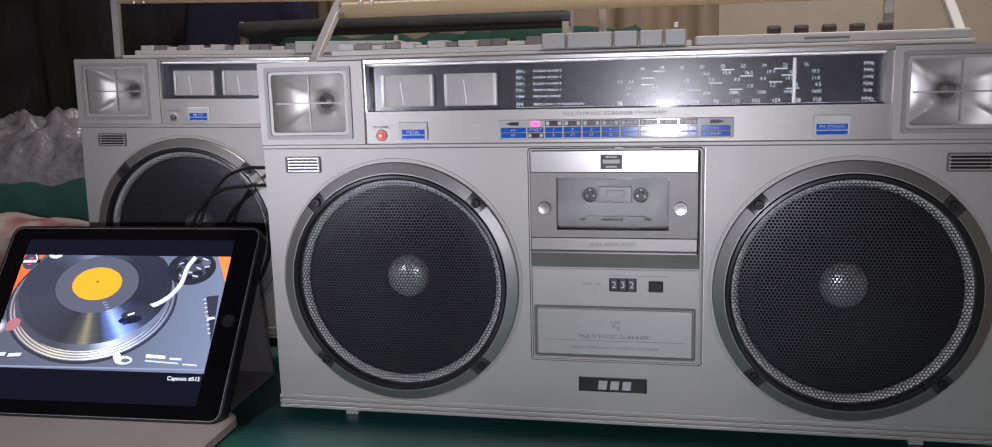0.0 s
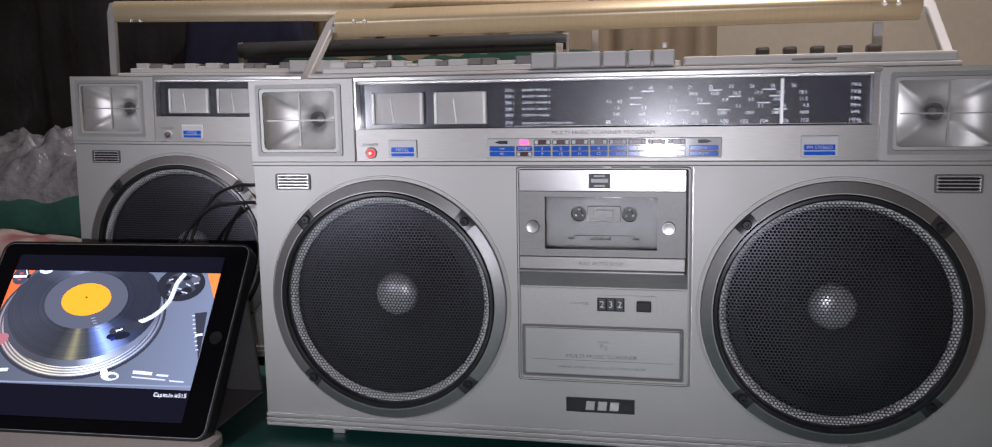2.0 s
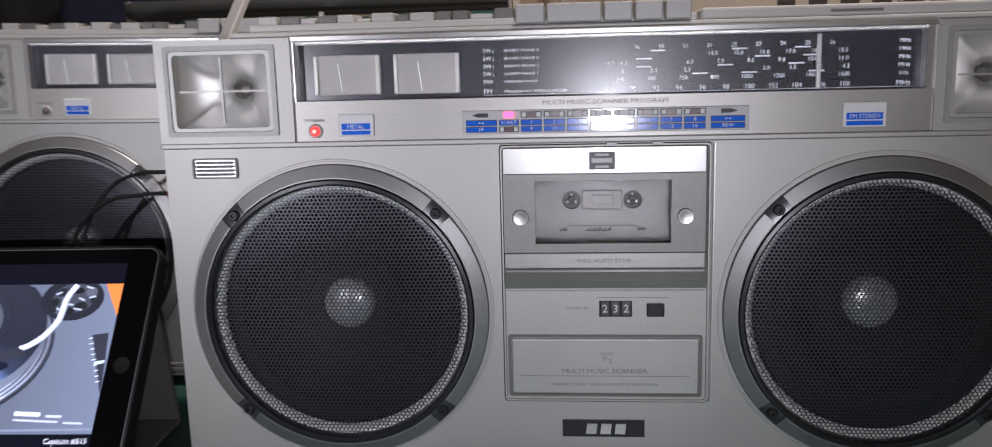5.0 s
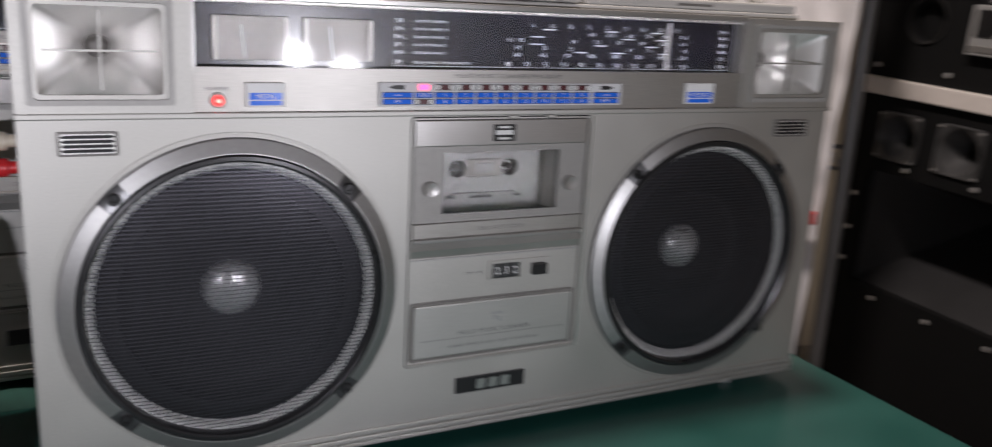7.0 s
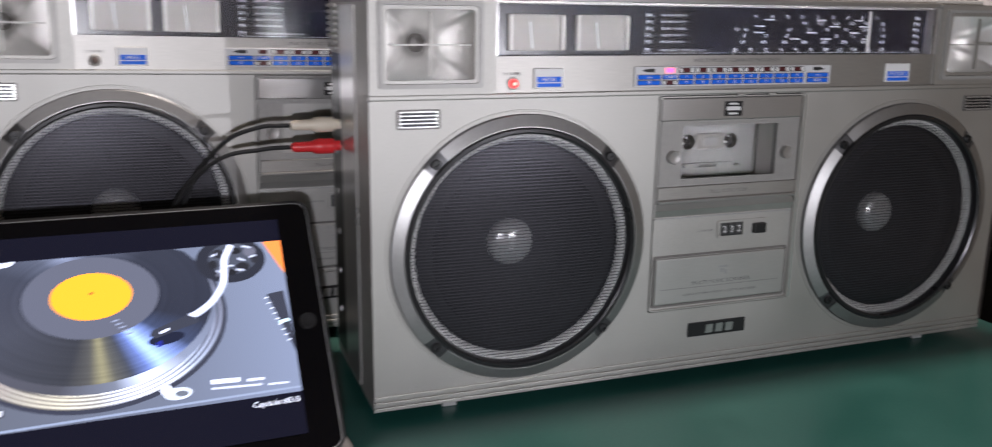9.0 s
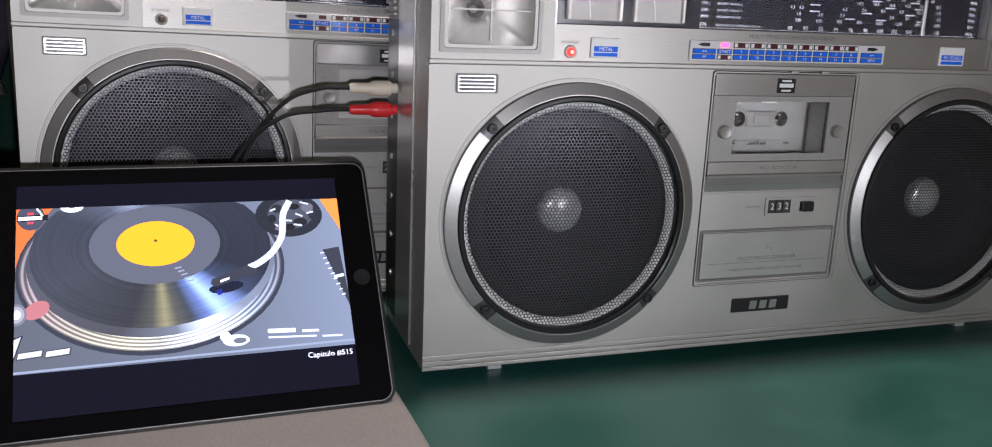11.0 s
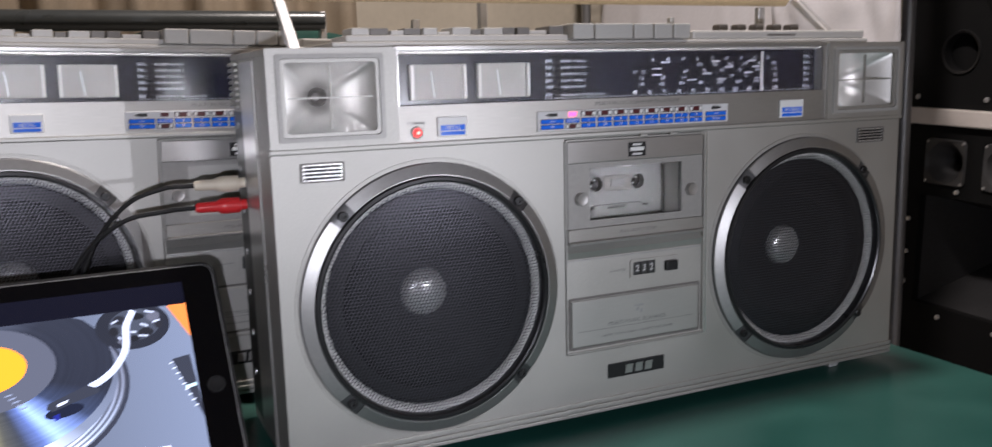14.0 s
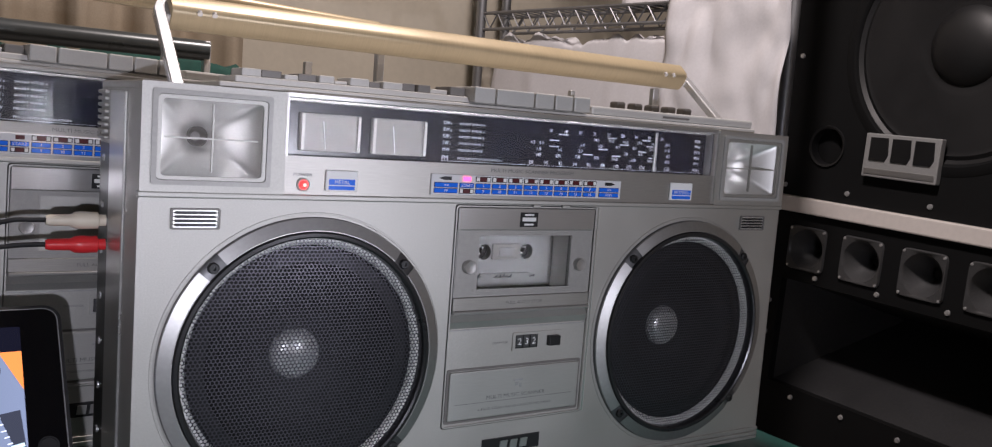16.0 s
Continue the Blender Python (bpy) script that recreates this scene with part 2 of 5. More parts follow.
def speaker(root, cx):
    ring = part("speaker_ring", lathe([(RING, 0.0), (RING, -0.0022), (0.1146, -0.0032), (0.1046, -0.0050), (0.1040, -0.0030), (0.1040, 0.004)], cx, CZ, 96), GUNMETAL, root, "dark gunmetal speaker ring", True)
    part("inner_lip", lathe([(0.1044, -0.0040), (0.1043, -0.0076), (0.1036, -0.0086), (0.1012, -0.0090), (0.0998, -0.0080), (0.0990, -0.0040), (0.0990, 0.004)], cx, CZ, 96), LIP, ring, "black inner edge of the ring", True)
    for a in (45, 135, 225, 315):
        # satin arcs between the screws, sloping down to the panel
        part("ring_arc", lathe([(0.1152, -0.0026), (0.1152, -0.0036), (0.1148, -0.0041), (0.1057, -0.0072), (0.1050, -0.0072), (0.1047, -0.0052)], cx, CZ, 28, None, a + 4.6, a + 85.4), RING_FACE, ring, "shiny satin metal arc", True, 8)
        sx, sz = cx + 0.1096 * math.cos(radians(a)), CZ + 0.1096 * math.sin(radians(a))
        part("screw", lathe([(0.0042, -0.0040), (0.0042, -0.0066), (0.0034, -0.0073), (0.0016, -0.0073), (0.0012, -0.0058), (0, -0.0058)], sx, sz, 14), BLACK, ring, "black cross-head screw", True)
    g = new("grille", perforated(cx, CZ, 0.0994, 0.0032, -0.0050))
    g.parent = root
    g["label"] = "black perforated metal speaker grille"
    part("gasket", lathe([(0.1030, 0.0040), (0.1020, 0.0004), (0.1000, -0.0006), (0.0965, 0.0004), (0.0942, 0.0020), (0.0930, 0.0046)], cx, CZ, 72), RIM, root, "light grey cone surround", True)
    part("cone", lathe([(0.0931, 0.0044), (0.0905, 0.0075), (0.085, 0.0045), (0.079, 0.0040), (0.074, 0.0090), (0.050, 0.020), (0.0215, 0.030), (0.0205, 0.030)], cx, CZ, 64), CONE, root, "black paper speaker cone", True)
    part("dust_cap", lathe([(0.0208, 0.030), (0.0205, 0.0275)] + [(0.0203 * math.cos(radians(a)), 0.0270 - 0.0085 * math.sin(radians(a))) for a in range(10, 90, 13)] + [(0, 0.0185)], cx, CZ, 40), DOME, root, "grey domed dust cap", True)


def horn(root, x0, x1, z0, z1):
    cx, cz, hw, hh = (x0 + x1) / 2, (z0 + z1) / 2, (x1 - x0) / 2, (z1 - z0) / 2
    bm, rings = bmesh.new(), []
    for k in range(13):
        t = k / 12
        f = (1 - t) ** 1.5
        w, h, e = 0.006 + (hw - 0.006) * f, 0.006 + (hh - 0.006) * f, 0.10 + 0.9 * min(1, t * 1.1) ** 1.8
        ring = []
        for j in range(48):
            c, q = math.cos(2 * math.pi * j / 48 + 0.065), math.sin(2 * math.pi * j / 48 + 0.065)
            ring.append(bm.verts.new((cx + w * math.copysign(abs(c) ** e, c), -0.001 + 0.052 * t, cz + h * math.copysign(abs(q) ** e, q))))
        rings.append(ring)
    for a, b in zip(rings, rings[1:]):
        for k in range(48):
            bm.faces.new((a[k], a[(k + 1) % 48], b[(k + 1) % 48], b[k]))
    bm.faces.new(rings[-1])
    part("horn_lip", plate(rect(x0 + 0.0003, z0 + 0.0003, x1 - 0.0003, z1 - 0.0003, 0.003), [rect(x0 + 0.003, z0 + 0.003, x1 - 0.003, z1 - 0.003, 0.003)], -0.0034, 0.0), SILVER, root)
    h = part("horn", bm, HORN, root, "flared silver tweeter horn", False)
    for p in h.data.polygons:
        p.use_smooth = True
    h.data.set_sharp_from_angle(angle=radians(26))
    part("horn_bezel", plate(rect(x0 - 0.0035, z0 - 0.0035, x1 + 0.0035, z1 + 0.0035, 0.002), [rect(x0, z0, x1, z1, 0.003)], -0.0045, 0.001), MESHPANEL, root, "grey metal horn frame")
    part("throat", lathe([(0.0078, 0.046), (0.0084, 0.0435), (0.0074, 0.042), (0.0055, 0.045), (0.0035, 0.049), (0, 0.0495)], cx, cz, 24), GREYKEY, h, "", True)
    part("vane", blk(cx - 0.0006, cx + 0.0006, -0.001, 0.0015, z0 + 0.006, z1 - 0.005), SILVER, h)
    part("vane", blk(x0 + 0.006, x1 - 0.006, -0.0009, 0.0014, cz - 0.0006, cz + 0.0006), SILVER, h)


def tag(root, x0, x1, z0, z1, text):
    t = part("badge_plate", blk(x0, x1, -0.0022, 0.0, z0, z1, 0.0008), WHITE, root, "white plate with two blue bars")
    h = z1 - z0
    part("blue_bar", blk(x0 + 0.0025, x1 - 0.0025, -0.0028, -0.002, z0 + 0.30 * h, z0 + 0.58 * h), BLUE, t)
    part("blue_bar", blk(x0 + 0.0025, x1 - 0.0025, -0.0028, -0.002, z0 + 0.07 * h, z0 + 0.25 * h), BLUE, t)
    part("lettering", letters(bmesh.new(), text, (x0 + x1) / 2, z0 + 0.43 * h, 0.0042, -0.003, "CENTER"), WHITE, t)


def vent(root, x0, x1, z0, z1):
    v = part("vent", plate(rect(x0, z0, x1, z1, 0.0015), [rect(x0 + 0.0015, z0 + 0.0013, x1 - 0.0015, z1 - 0.0013, 0.001)], -0.0022, 0.001), GREYKEY, root, "small louvred microphone vent")
    part("vent_back", blk(x0 + 0.001, x1 - 0.001, -0.0006, 0.0015, z0 + 0.001, z1 - 0.001), HORN, v)
    n = 4
    for i in range(n):
        z = z0 + 0.0018 + (z1 - z0 - 0.0036) * (i + 0.5) / n
        bm = bmesh.new()
        pts = [(x0 + 0.0018, z), (x0 + 0.0038, z - 0.00100), (x1 - 0.0038, z - 0.00100), (x1 - 0.0018, z), (x1 - 0.0038, z + 0.00100), (x0 + 0.0038, z + 0.00100)]
        part("louvre", plate(pts, [], -0.0018, -0.0003, bm), LIP, v)


def recorder():
    root = empty("radio_cassette_recorder")
    # shell
    part("bottom_panel", blk(0.0, W, 0.006, D, 0.010, 0.016), SILVER, root)
    part("top_panel", blk(0.0, W, 0.006, D, 0.344, 0.350, 0.001), SILVER, root)
    part("side_wall", blk(0.0, 0.005, 0.006, D, 0.016, 0.344), SILVER, root)
    part("side_wall", blk(W - 0.005, W, 0.006, D, 0.016, 0.344), SILVER, root)
    part("back_panel", blk(0.005, W - 0.005, D - 0.005, D, 0.016, 0.344), SILVER, root)
    part("back_cover", blk(0.004, W - 0.004, D, D + 0.012, 0.014, 0.335, 0.004), BLACK, root, "black plastic back cover")
    for x in (0.063, W - 0.075):
        for y in (0.012, D - 0.03):
            part("foot", blk(x, x + 0.013, y, y + 0.013, 0.0, 0.011, 0.001), GASKET, root, "small grey plastic foot")
    part("front_panel", plate(rect(0, 0.010, W, 0.269, 0.0015), [disc(SPEAKERS[0], CZ, 0.103), disc(SPEAKERS[1], CZ, 0.103), rect(0.2555, 0.0695, 0.4105, 0.2685, 0.003)], 0.0, 0.006), SILVER, root)
    for z0, z1, y in ((0.010, 0.0135, -0.002), (0.0145, 0.0185, -0.0025), (0.0195, 0.0235, -0.002)):
        part("base_rib", blk(-0.0008, W + 0.0008, y, 0.0, z0, z1, 0.0006), SILVER, root)
    part("shelf_lip", blk(-0.0008, W + 0.0008, -0.0035, 0.006, 0.2695, 0.2735, 0.0008), SILVER, root)
    for cx in SPEAKERS:
        part("speaker_groove", lathe([(0.1192, 0.0002), (0.1188, -0.0006), (0.1175, -0.0006), (0.1171, 0.0002)], cx, CZ, 96), SILVER, root, "", True)
        speaker(root, cx)
    vent(root, 0.022, 0.057, 0.2465, 0.262)
    vent(root, 0.606, 0.643, 0.2465, 0.262)
    # horns
    for x0, x1 in ((0.0, 0.1035), (0.5615, W)):
        hx0, hx1 = (0.0105, 0.0885) if x0 == 0 else (0.5715, 0.6565)
        part("horn_block", plate(rect(x0, 0.2735, x1, 0.350, 0.001), [rect(hx0, 0.282, hx1, 0.342, 0.003)], -0.0028, 0.006), SILVER, root)
        horn(root, hx0, hx1, 0.282, 0.342)
    # tuner window
    part("top_rail", blk(0.1035, 0.5615, -0.001, 0.014, 0.3465, 0.351, 0.0008), ALU_BRIGHT, root, "bright aluminium rail")
    part("dial_plate", blk(0.1035, 0.5615, 0.012, 0.014, 0.302, 0.347), DIAL, root, "black tuning scale")
    part("window_end", blk(0.1035, 0.1055, 0.0, 0.012, 0.303, 0.3465), ALU_BRIGHT, root)
    part("window_end", blk(0.556, 0.5615, 0.0, 0.012, 0.303, 0.3465), ALU_BRIGHT, root)
    g = part("window_pane", blk(0.1055, 0.556, 0.0005, 0.0025, 0.303, 0.3462), GLASS, root, "clear plastic dial window")
    g.visible_shadow = False
    for x0, x1 in ((0.1178, 0.168), (0.178, 0.2275)):
        mt = part("level_meter", blk(x0, x1, 0.0095, 0.0125, 0.3068, 0.3362, 0.0006), CREAM, root, "cream level meter with fine printed scale")
        part("meter_edge", blk(x0 + 0.0006, x0 + 0.003, 0.007, 0.0095, 0.3076, 0.3354), CREAM_EDGE, mt)
        part("meter_edge", blk(x1 - 0.003, x1 - 0.0006, 0.007, 0.0095, 0.3076, 0.3354), CREAM_EDGE, mt)
        bm = bmesh.new()
        for i in range(14):
            quad(bm, x0 + 0.010 + i * 0.0022, x0 + 0.0113 + i * 0.0022, 0.3235, 0.3239 + 0.0006 * (i % 3), 0.0093)
        quad(bm, x0 + 0.006, x1 - 0.005, 0.3222, 0.3226, 0.0093)
        quad(bm, x0 + 0.006, x1 - 0.005, 0.3165, 0.3168, 0.0093)
        quad(bm, x1 - 0.019, x1 - 0.014, 0.3165, 0.3175, 0.0092)
        part("meter_scale", bm, INK, mt)
        part("needle", rod([(x0 + 0.021, 0.0085, 0.309), (x0 + 0.0185, 0.0085, 0.330)], 0.0003, 6), WHITE, mt)
    rows = [0.3365 - 0.00565 * i for i in range(5)] + [0.3068]
    scale = part("dial_markings", quad(bmesh.new(), 0.2440, 0.5520, 0.3042, 0.3045, 0.0115), WHITE, root, "white printed frequency scale")
    for i, (band, name, unit) in enumerate((("SW4", "SHORT WAVE 4", "MHz"), ("SW3", "SHORT WAVE 3", "MHz"), ("SW2", "SHORT WAVE 2", "MHz"), ("SW1", "SHORT WAVE 1", "MHz"), ("MW", "MEDIUM WAVE", "kHz"), ("FM", "FREQUENCY MODULATION", "MHz"))):
        big = 0.0052 if band == "FM" else 0.0042
        bm = letters(bmesh.new(), band[:2], 0.2445, rows[i], big, 0.0115)
        if band.startswith("SW"):
            letters(bm, band[2], 0.2515, rows[i] - 0.0008, 0.0026, 0.0115)
        part("band_mark", bm, WHITE, scale)
        part("band_name", letters(bmesh.new(), name, 0.2600, rows[i], 0.0027, 0.0115, "LEFT", 1.35), WHITE, scale)
        part("unit_mark", letters(bmesh.new(), unit, 0.5445, rows[i], big, 0.0115, "CENTER"), WHITE, scale)
    for texts, x0, dx, row in (("88 90 92 94 96 98 100 102 104 106 108", 0.3375, 0.01665, 5), ("540 600 700 800 1000 1200 1400 1600", 0.345, 0.0226, 4), ("4.3 4.5", 0.338, 0.0095, 2), ("1.8 2.0 2.3", 0.345, 0.024, 3), ("3.0 3.5 4.0 4.3", 0.449, 0.0185, 3),
                              ("6.0 7.0 8.0 9.0 10.0 11.0", 0.395, 0.0215, 2), ("14.0 15.0 16.0 17.0 18.0 18.5", 0.411, 0.0182, 1), ("16 18 20 21 22 23 24 25 26", 0.357, 0.0172, 0)):
        for i, s in enumerate(texts.split()):
            part("scale_number", letters(bmesh.new(), s, x0 + i * dx, rows[row], 0.0050 if row == 5 else 0.0042, 0.0115, "CENTER"), WHITE, scale)
    for x, row in ((0.372, 0), (0.43, 0), (0.474, 0), (0.362, 1), (0.446, 1), (0.48, 1), (0.362, 2), (0.42, 2), (0.470, 2), (0.402, 3), (0.437, 3), (0.484, 3)):
        part("scale_dash", quad(bmesh.new(), x - 0.0055, x + 0.0055, rows[row] - 0.0032, rows[row] - 0.0023, 0.0115), WHITE, scale)
    part("tuning_pointer", blk(0.4833, 0.4862, 0.008, 0.010, 0.304, 0.3425, 0.0004), ALU_BRIGHT, root, "silver upright tuning pointer")
    # aluminium fascia with the program display
    part("fascia", blk(0.1035, 0.5615, 0.0, 0.006, 0.2735, 0.3030), ALU, root, "brushed aluminium fascia strip")
    sc = part("scanner_display", blk(0.2295, 0.4355, -0.002, 0.0, 0.2765, 0.2938, 0.0008), PLATE, root, "white display plate with blue program cells")
    k = 0.206 / 880
    cols = [(553, 647)] + [(657, 715)] + [(725 + 71.5 * i, 787 + 71.5 * i) for i in range(8)] + [(1306, 1406)]
    words_a = ["", "START", "1", "2", "3", "4", "5", "6", "7", "8", ""]
    words_b = ["FF", "", "9", "10", "11", "12", "13", "14", "15", "16", "REW"]
    for i, (a, b) in enumerate(cols):
        xa, xb = 0.2295 + (a - 540) * k, 0.2295 + (b - 540) * k
        xm = (xa + xb) / 2
        for z0, z1, words in ((0.2831, 0.2866, words_a), (0.2783, 0.2818, words_b)):
            if not (i == 1 and words is words_b):
                part("cell_frame", blk(xa - 0.0004, xb + 0.0004, -0.0024, -0.0018, z0 - 0.0004, z1 + 0.0004), BLACK, sc)
                part("display_cell", blk(xa, xb, -0.0028, -0.0020, z0, z1), BLUE, sc)
            if words[i]:
                part("lettering", letters(bmesh.new(), words[i], xm, (z0 + z1) / 2, 0.0036, -0.0030, "CENTER", 1.1), WHITE, sc)
        if i in (0, 10):
            s = 1 if i == 10 else -1
            arrow = [(xm - s * 0.005, 0.2889), (xm + s * 0.002, 0.2889), (xm + s * 0.007, 0.2904), (xm + s * 0.002, 0.2919), (xm - s * 0.005, 0.2919)]
            part("display_arrow", plate(arrow if s > 0 else arrow[::-1], [], -0.0026, -0.0018), BLACK, sc)
            for d in (0, 0.0026):
                part("wind_mark", quad(bmesh.new(), xm + d - 0.002, xm + d - 0.0006, 0.2844, 0.2853, -0.0030), WHITE, sc)
        elif i != 1:
            part("lamp_frame", blk(xa - 0.0004, xb + 0.0004, -0.0024, -0.0018, 0.2882, 0.2927), BLACK, sc)
            part("display_lamp", blk(xm - 0.0034, xm + 0.0034, -0.0028, -0.0020, 0.2887, 0.2922), DARKCELL, sc, "dark unlit program lamp")
            for x0 in (xa + 0.0004, xb - 0.0034):
                part("lamp_window", blk(x0, x0 + 0.0030, -0.0028, -0.0020, 0.2888, 0.2921), WHITE, sc)
        else:
            part("lamp_frame", blk(xa - 0.0004, xb + 0.0004, -0.0024, -0.0018, 0.2778, 0.2820), BLACK, sc)
            for x0 in (xa + 0.0004, xb - 0.0030):
                part("lamp_window", blk(x0, x0 + 0.0026, -0.0028, -0.0020, 0.2784, 0.2814), WHITE, sc)
            part("display_lamp", blk(xm - 0.0031, xm + 0.0031, -0.0028, -0.0020, 0.2783, 0.2815), DARKCELL, sc, "dark unlit program lamp")
    tag(root, 0.1368, 0.1633, 0.2770, 0.2932, "METAL")
    tag(root, 0.5000, 0.5300, 0.2770, 0.2945, "FM STEREO")
    part("lettering", letters(bmesh.new(), "POWER", 0.1185, 0.2888, 0.0034, -0.0004, "CENTER", 1.3), INK, root)
    part("lettering", letters(bmesh.new(), "MULTI MUSIC SCANNER PROGRAM", 0.3335, 0.2985, 0.0046, -0.0004, "CENTER", 1.25), INK, root)
    part("lamp_collar", lathe([(0.0054, 0.0), (0.0052, -0.0014), (0.0042, -0.0022), (0.0031, -0.001)], 0.119, 0.2812, 24), DECK, root, "", True)
    # cassette compartment
    for x in (0.338, 0.371):
        part("door_latch", blk(x - 0.004, x + 0.004, -0.0045, 0.0, 0.2672, 0.2696, 0.0005), SILVER, root)
    part("bay", plate(rect(0.2564, 0.0704, 0.4096, 0.2676, 0.003), [rect(0.2575, 0.0715, 0.4085, 0.2665, 0.003)], -0.001, 0.012), SILVER, root, "", False)
    # added bevel; its brighter plastic stands in for light on the bay's inner wall
    bm = bmesh.new()
    ends = [[bm.verts.new((x, y, z)) for x, y in ((0.4072, 0.0045), (0.4118, -0.0014), (0.4124, -0.0014), (0.4124, 0.0045))] for z in (0.0704, 0.2676)]
    for i in range(4):
        bm.faces.new((ends[0][i], ends[0][(i + 1) % 4], ends[1][(i + 1) % 4], ends[1][i]))
    bm.faces.new(ends[0]), bm.faces.new(ends[1])
    part("bay_edge", bm, HORN, root, "added bevel, bright in place of light on the bay's inner side")
    part("bay_back", blk(0.2555, 0.4105, 0.044, 0.048, 0.165, 0.2685), GREYKEY, root)
    for x in (0.2745, 0.3870):
        part("bay_side", blk(x, x + 0.002, 0.0045, 0.0435, 0.188, 0.246), DECK, root)
    door = part("cassette_door", plate(rect(0.2582, 0.1875, 0.4062, 0.2462), [rect(0.2815, 0.1935, 0.3815, 0.2415)], -0.0015, 0.004), MESHPANEL, root, "grey ribbed cassette door with window")
    bm = bmesh.new()
    for i in range(37):
        z = 0.1885 + i * 0.00156
        for xa, xb in (((0.2590, 0.2808), (0.3822, 0.4054)) if 0.1935 < z < 0.2415 else ((0.2590, 0.4054),)):
            block(bm, xa, xb, -0.0021, -0.0015, z, z + 0.0009)
    for i in range(92):
        x = 0.2592 + i * 0.0016
        for za, zb in (((0.1885, 0.2455),) if not 0.2805 < x < 0.3815 else ((0.1885, 0.1930), (0.2420, 0.2455))):
            block(bm, x, x + 0.0007, -0.0019, -0.0015, za, zb)
    part("door_rib", bm, MESHPANEL, door)
    part("door_top_bar", blk(0.2582, 0.4062, -0.0025, 0.004, 0.2465, 0.2660, 0.0006), ALU_BRIGHT, door, "bright brushed aluminium bar")
    part("door_low_bar", blk(0.2582, 0.4062, -0.0030, 0.004, 0.1755, 0.1872, 0.0006), ALU, door, "brushed aluminium bar")
    part("door_lip", blk(0.2582, 0.4062, -0.0055, 0.002, 0.1725, 0.1755, 0.0010), ALU_BRIGHT, door)
    bm = letters(bmesh.new(), "FULL AUTO STOP", 0.3322, 0.1812, 0.0044, -0.0032, "CENTER", 1.15)
    part("lettering", bm, INK, door)
    st = part("sticker", blk(0.3215, 0.3405, -0.0030, -0.0024, 0.2495, 0.2625), BLACK, door, "black sticker with plain white shapes")
    for z0, z1, a, b in ((0.2595, 0.2612, 0.326, 0.336), (0.2545, 0.2580, 0.3235, 0.3385), (0.2508, 0.2525, 0.326, 0.336)):
        part("sticker_shape", blk(a, b, -0.0034, -0.0028, z0, z1, 0.0004), WHITE, st)
    for x in (0.271, 0.3915):
        part("door_knob", lathe([(0.0060, -0.002), (0.0060, -0.006), (0.0054, -0.0070), (0.0044, -0.0070), (0, -0.0058)], x, 0.2145, 28), ALU_BRIGHT, door, "chrome door knob", True)
    pane = part("door_pane", blk(0.2815, 0.3815, 0.0015, 0.003, 0.1935, 0.2415), GLASS, door, "clear door window")
    pane.visible_shadow = False
    sh = part("cassette", plate(rect(0.2775, 0.1895, 0.3860, 0.2450, 0.002), [disc(0.3085, 0.2215, 0.0072, 24), disc(0.3555, 0.2215, 0.0072, 24)], 0.033, 0.042), SHELL, root, "light grey cassette in the compartment")
    part("cassette_label", blk(0.3165, 0.3475, 0.0320, 0.0335, 0.2142, 0.2292, 0.0008), GREYKEY, sh)
    part("arrow_mark", plate([(0.3300, 0.2372), (0.3480, 0.2366), (0.3480, 0.2378), (0.3370, 0.2392)], [], 0.0318, 0.0332), WHITE, sh, "white arrow moulding")
    part("cassette_window", blk(0.3240, 0.3405, 0.0314, 0.0326, 0.2178, 0.2256, 0.0004), SHELL, sh)
    part("cassette_foot", plate([(0.300, 0.1965), (0.364, 0.1965), (0.359, 0.2015), (0.305, 0.2015)], [], 0.0305, 0.0335), SHELL, sh)
    for i in range(5):
        part("tape_guide", plate([(0.318 + i * 0.004, 0.1975), (0.323 + i * 0.004, 0.1975), (0.323 + i * 0.004, 0.2005 + 0.0006 * (i % 3))], [], 0.030, 0.0308), BLACK, sh)
    for x in (0.3020, 0.3620):
        part("cassette_notch", blk(x - 0.003, x + 0.003, 0.030, 0.0308, 0.1978, 0.1998), BLACK, sh)
    for x in (0.3085, 0.3555):
        hub = part("spindle", lathe([(0.0073, 0.0430), (0.0073, 0.0405), (0.0028, 0.0405), (0.0026, 0.034), (0, 0.0335)], x, 0.2215, 24), BLACK, sh, "black tape spindle", True)
        for a in (90, 210, 330):
            part("spindle_tooth", blk(x + 0.0036 * math.cos(radians(a)) - 0.0007, x + 0.0036 * math.cos(radians(a)) + 0.0007, 0.036, 0.0405, 0.2215 + 0.0036 * math.sin(radians(a)) - 0.0007, 0.2215 + 0.0036 * math.sin(radians(a)) + 0.0007), WHITE, hub)
    # counter panel and lid
    bm = bmesh.new()
    vs = [(0.0035, 0.1715), (-0.001, 0.1655), (0.0015, 0.1590), (0.0015, 0.0715), (0.012, 0.0715), (0.012, 0.1715)]
    a = [bm.verts.new((0.2578, y, z)) for y, z in vs]
    b = [bm.verts.new((0.4082, y, z)) for y, z in vs]
    for i in range(6):
        bm.faces.new((a[i], a[(i + 1) % 6], b[(i + 1) % 6], b[i]))
    bm.faces.new(a), bm.faces.new(b)
    part("counter_panel", bm, SILVER, root)
    part("panel_line", blk(0.2590, 0.4070, -0.0002, 0.0015, 0.1572, 0.1580), GASKET, root)
    cf = part("counter_frame", plate(rect(0.3255, 0.1345, 0.3815, 0.1520, 0.002), [rect(0.3285, 0.1372, 0.3532, 0.1498), rect(0.3635, 0.1378, 0.3772, 0.1480)], -0.0002, 0.0018), SILVER, root)
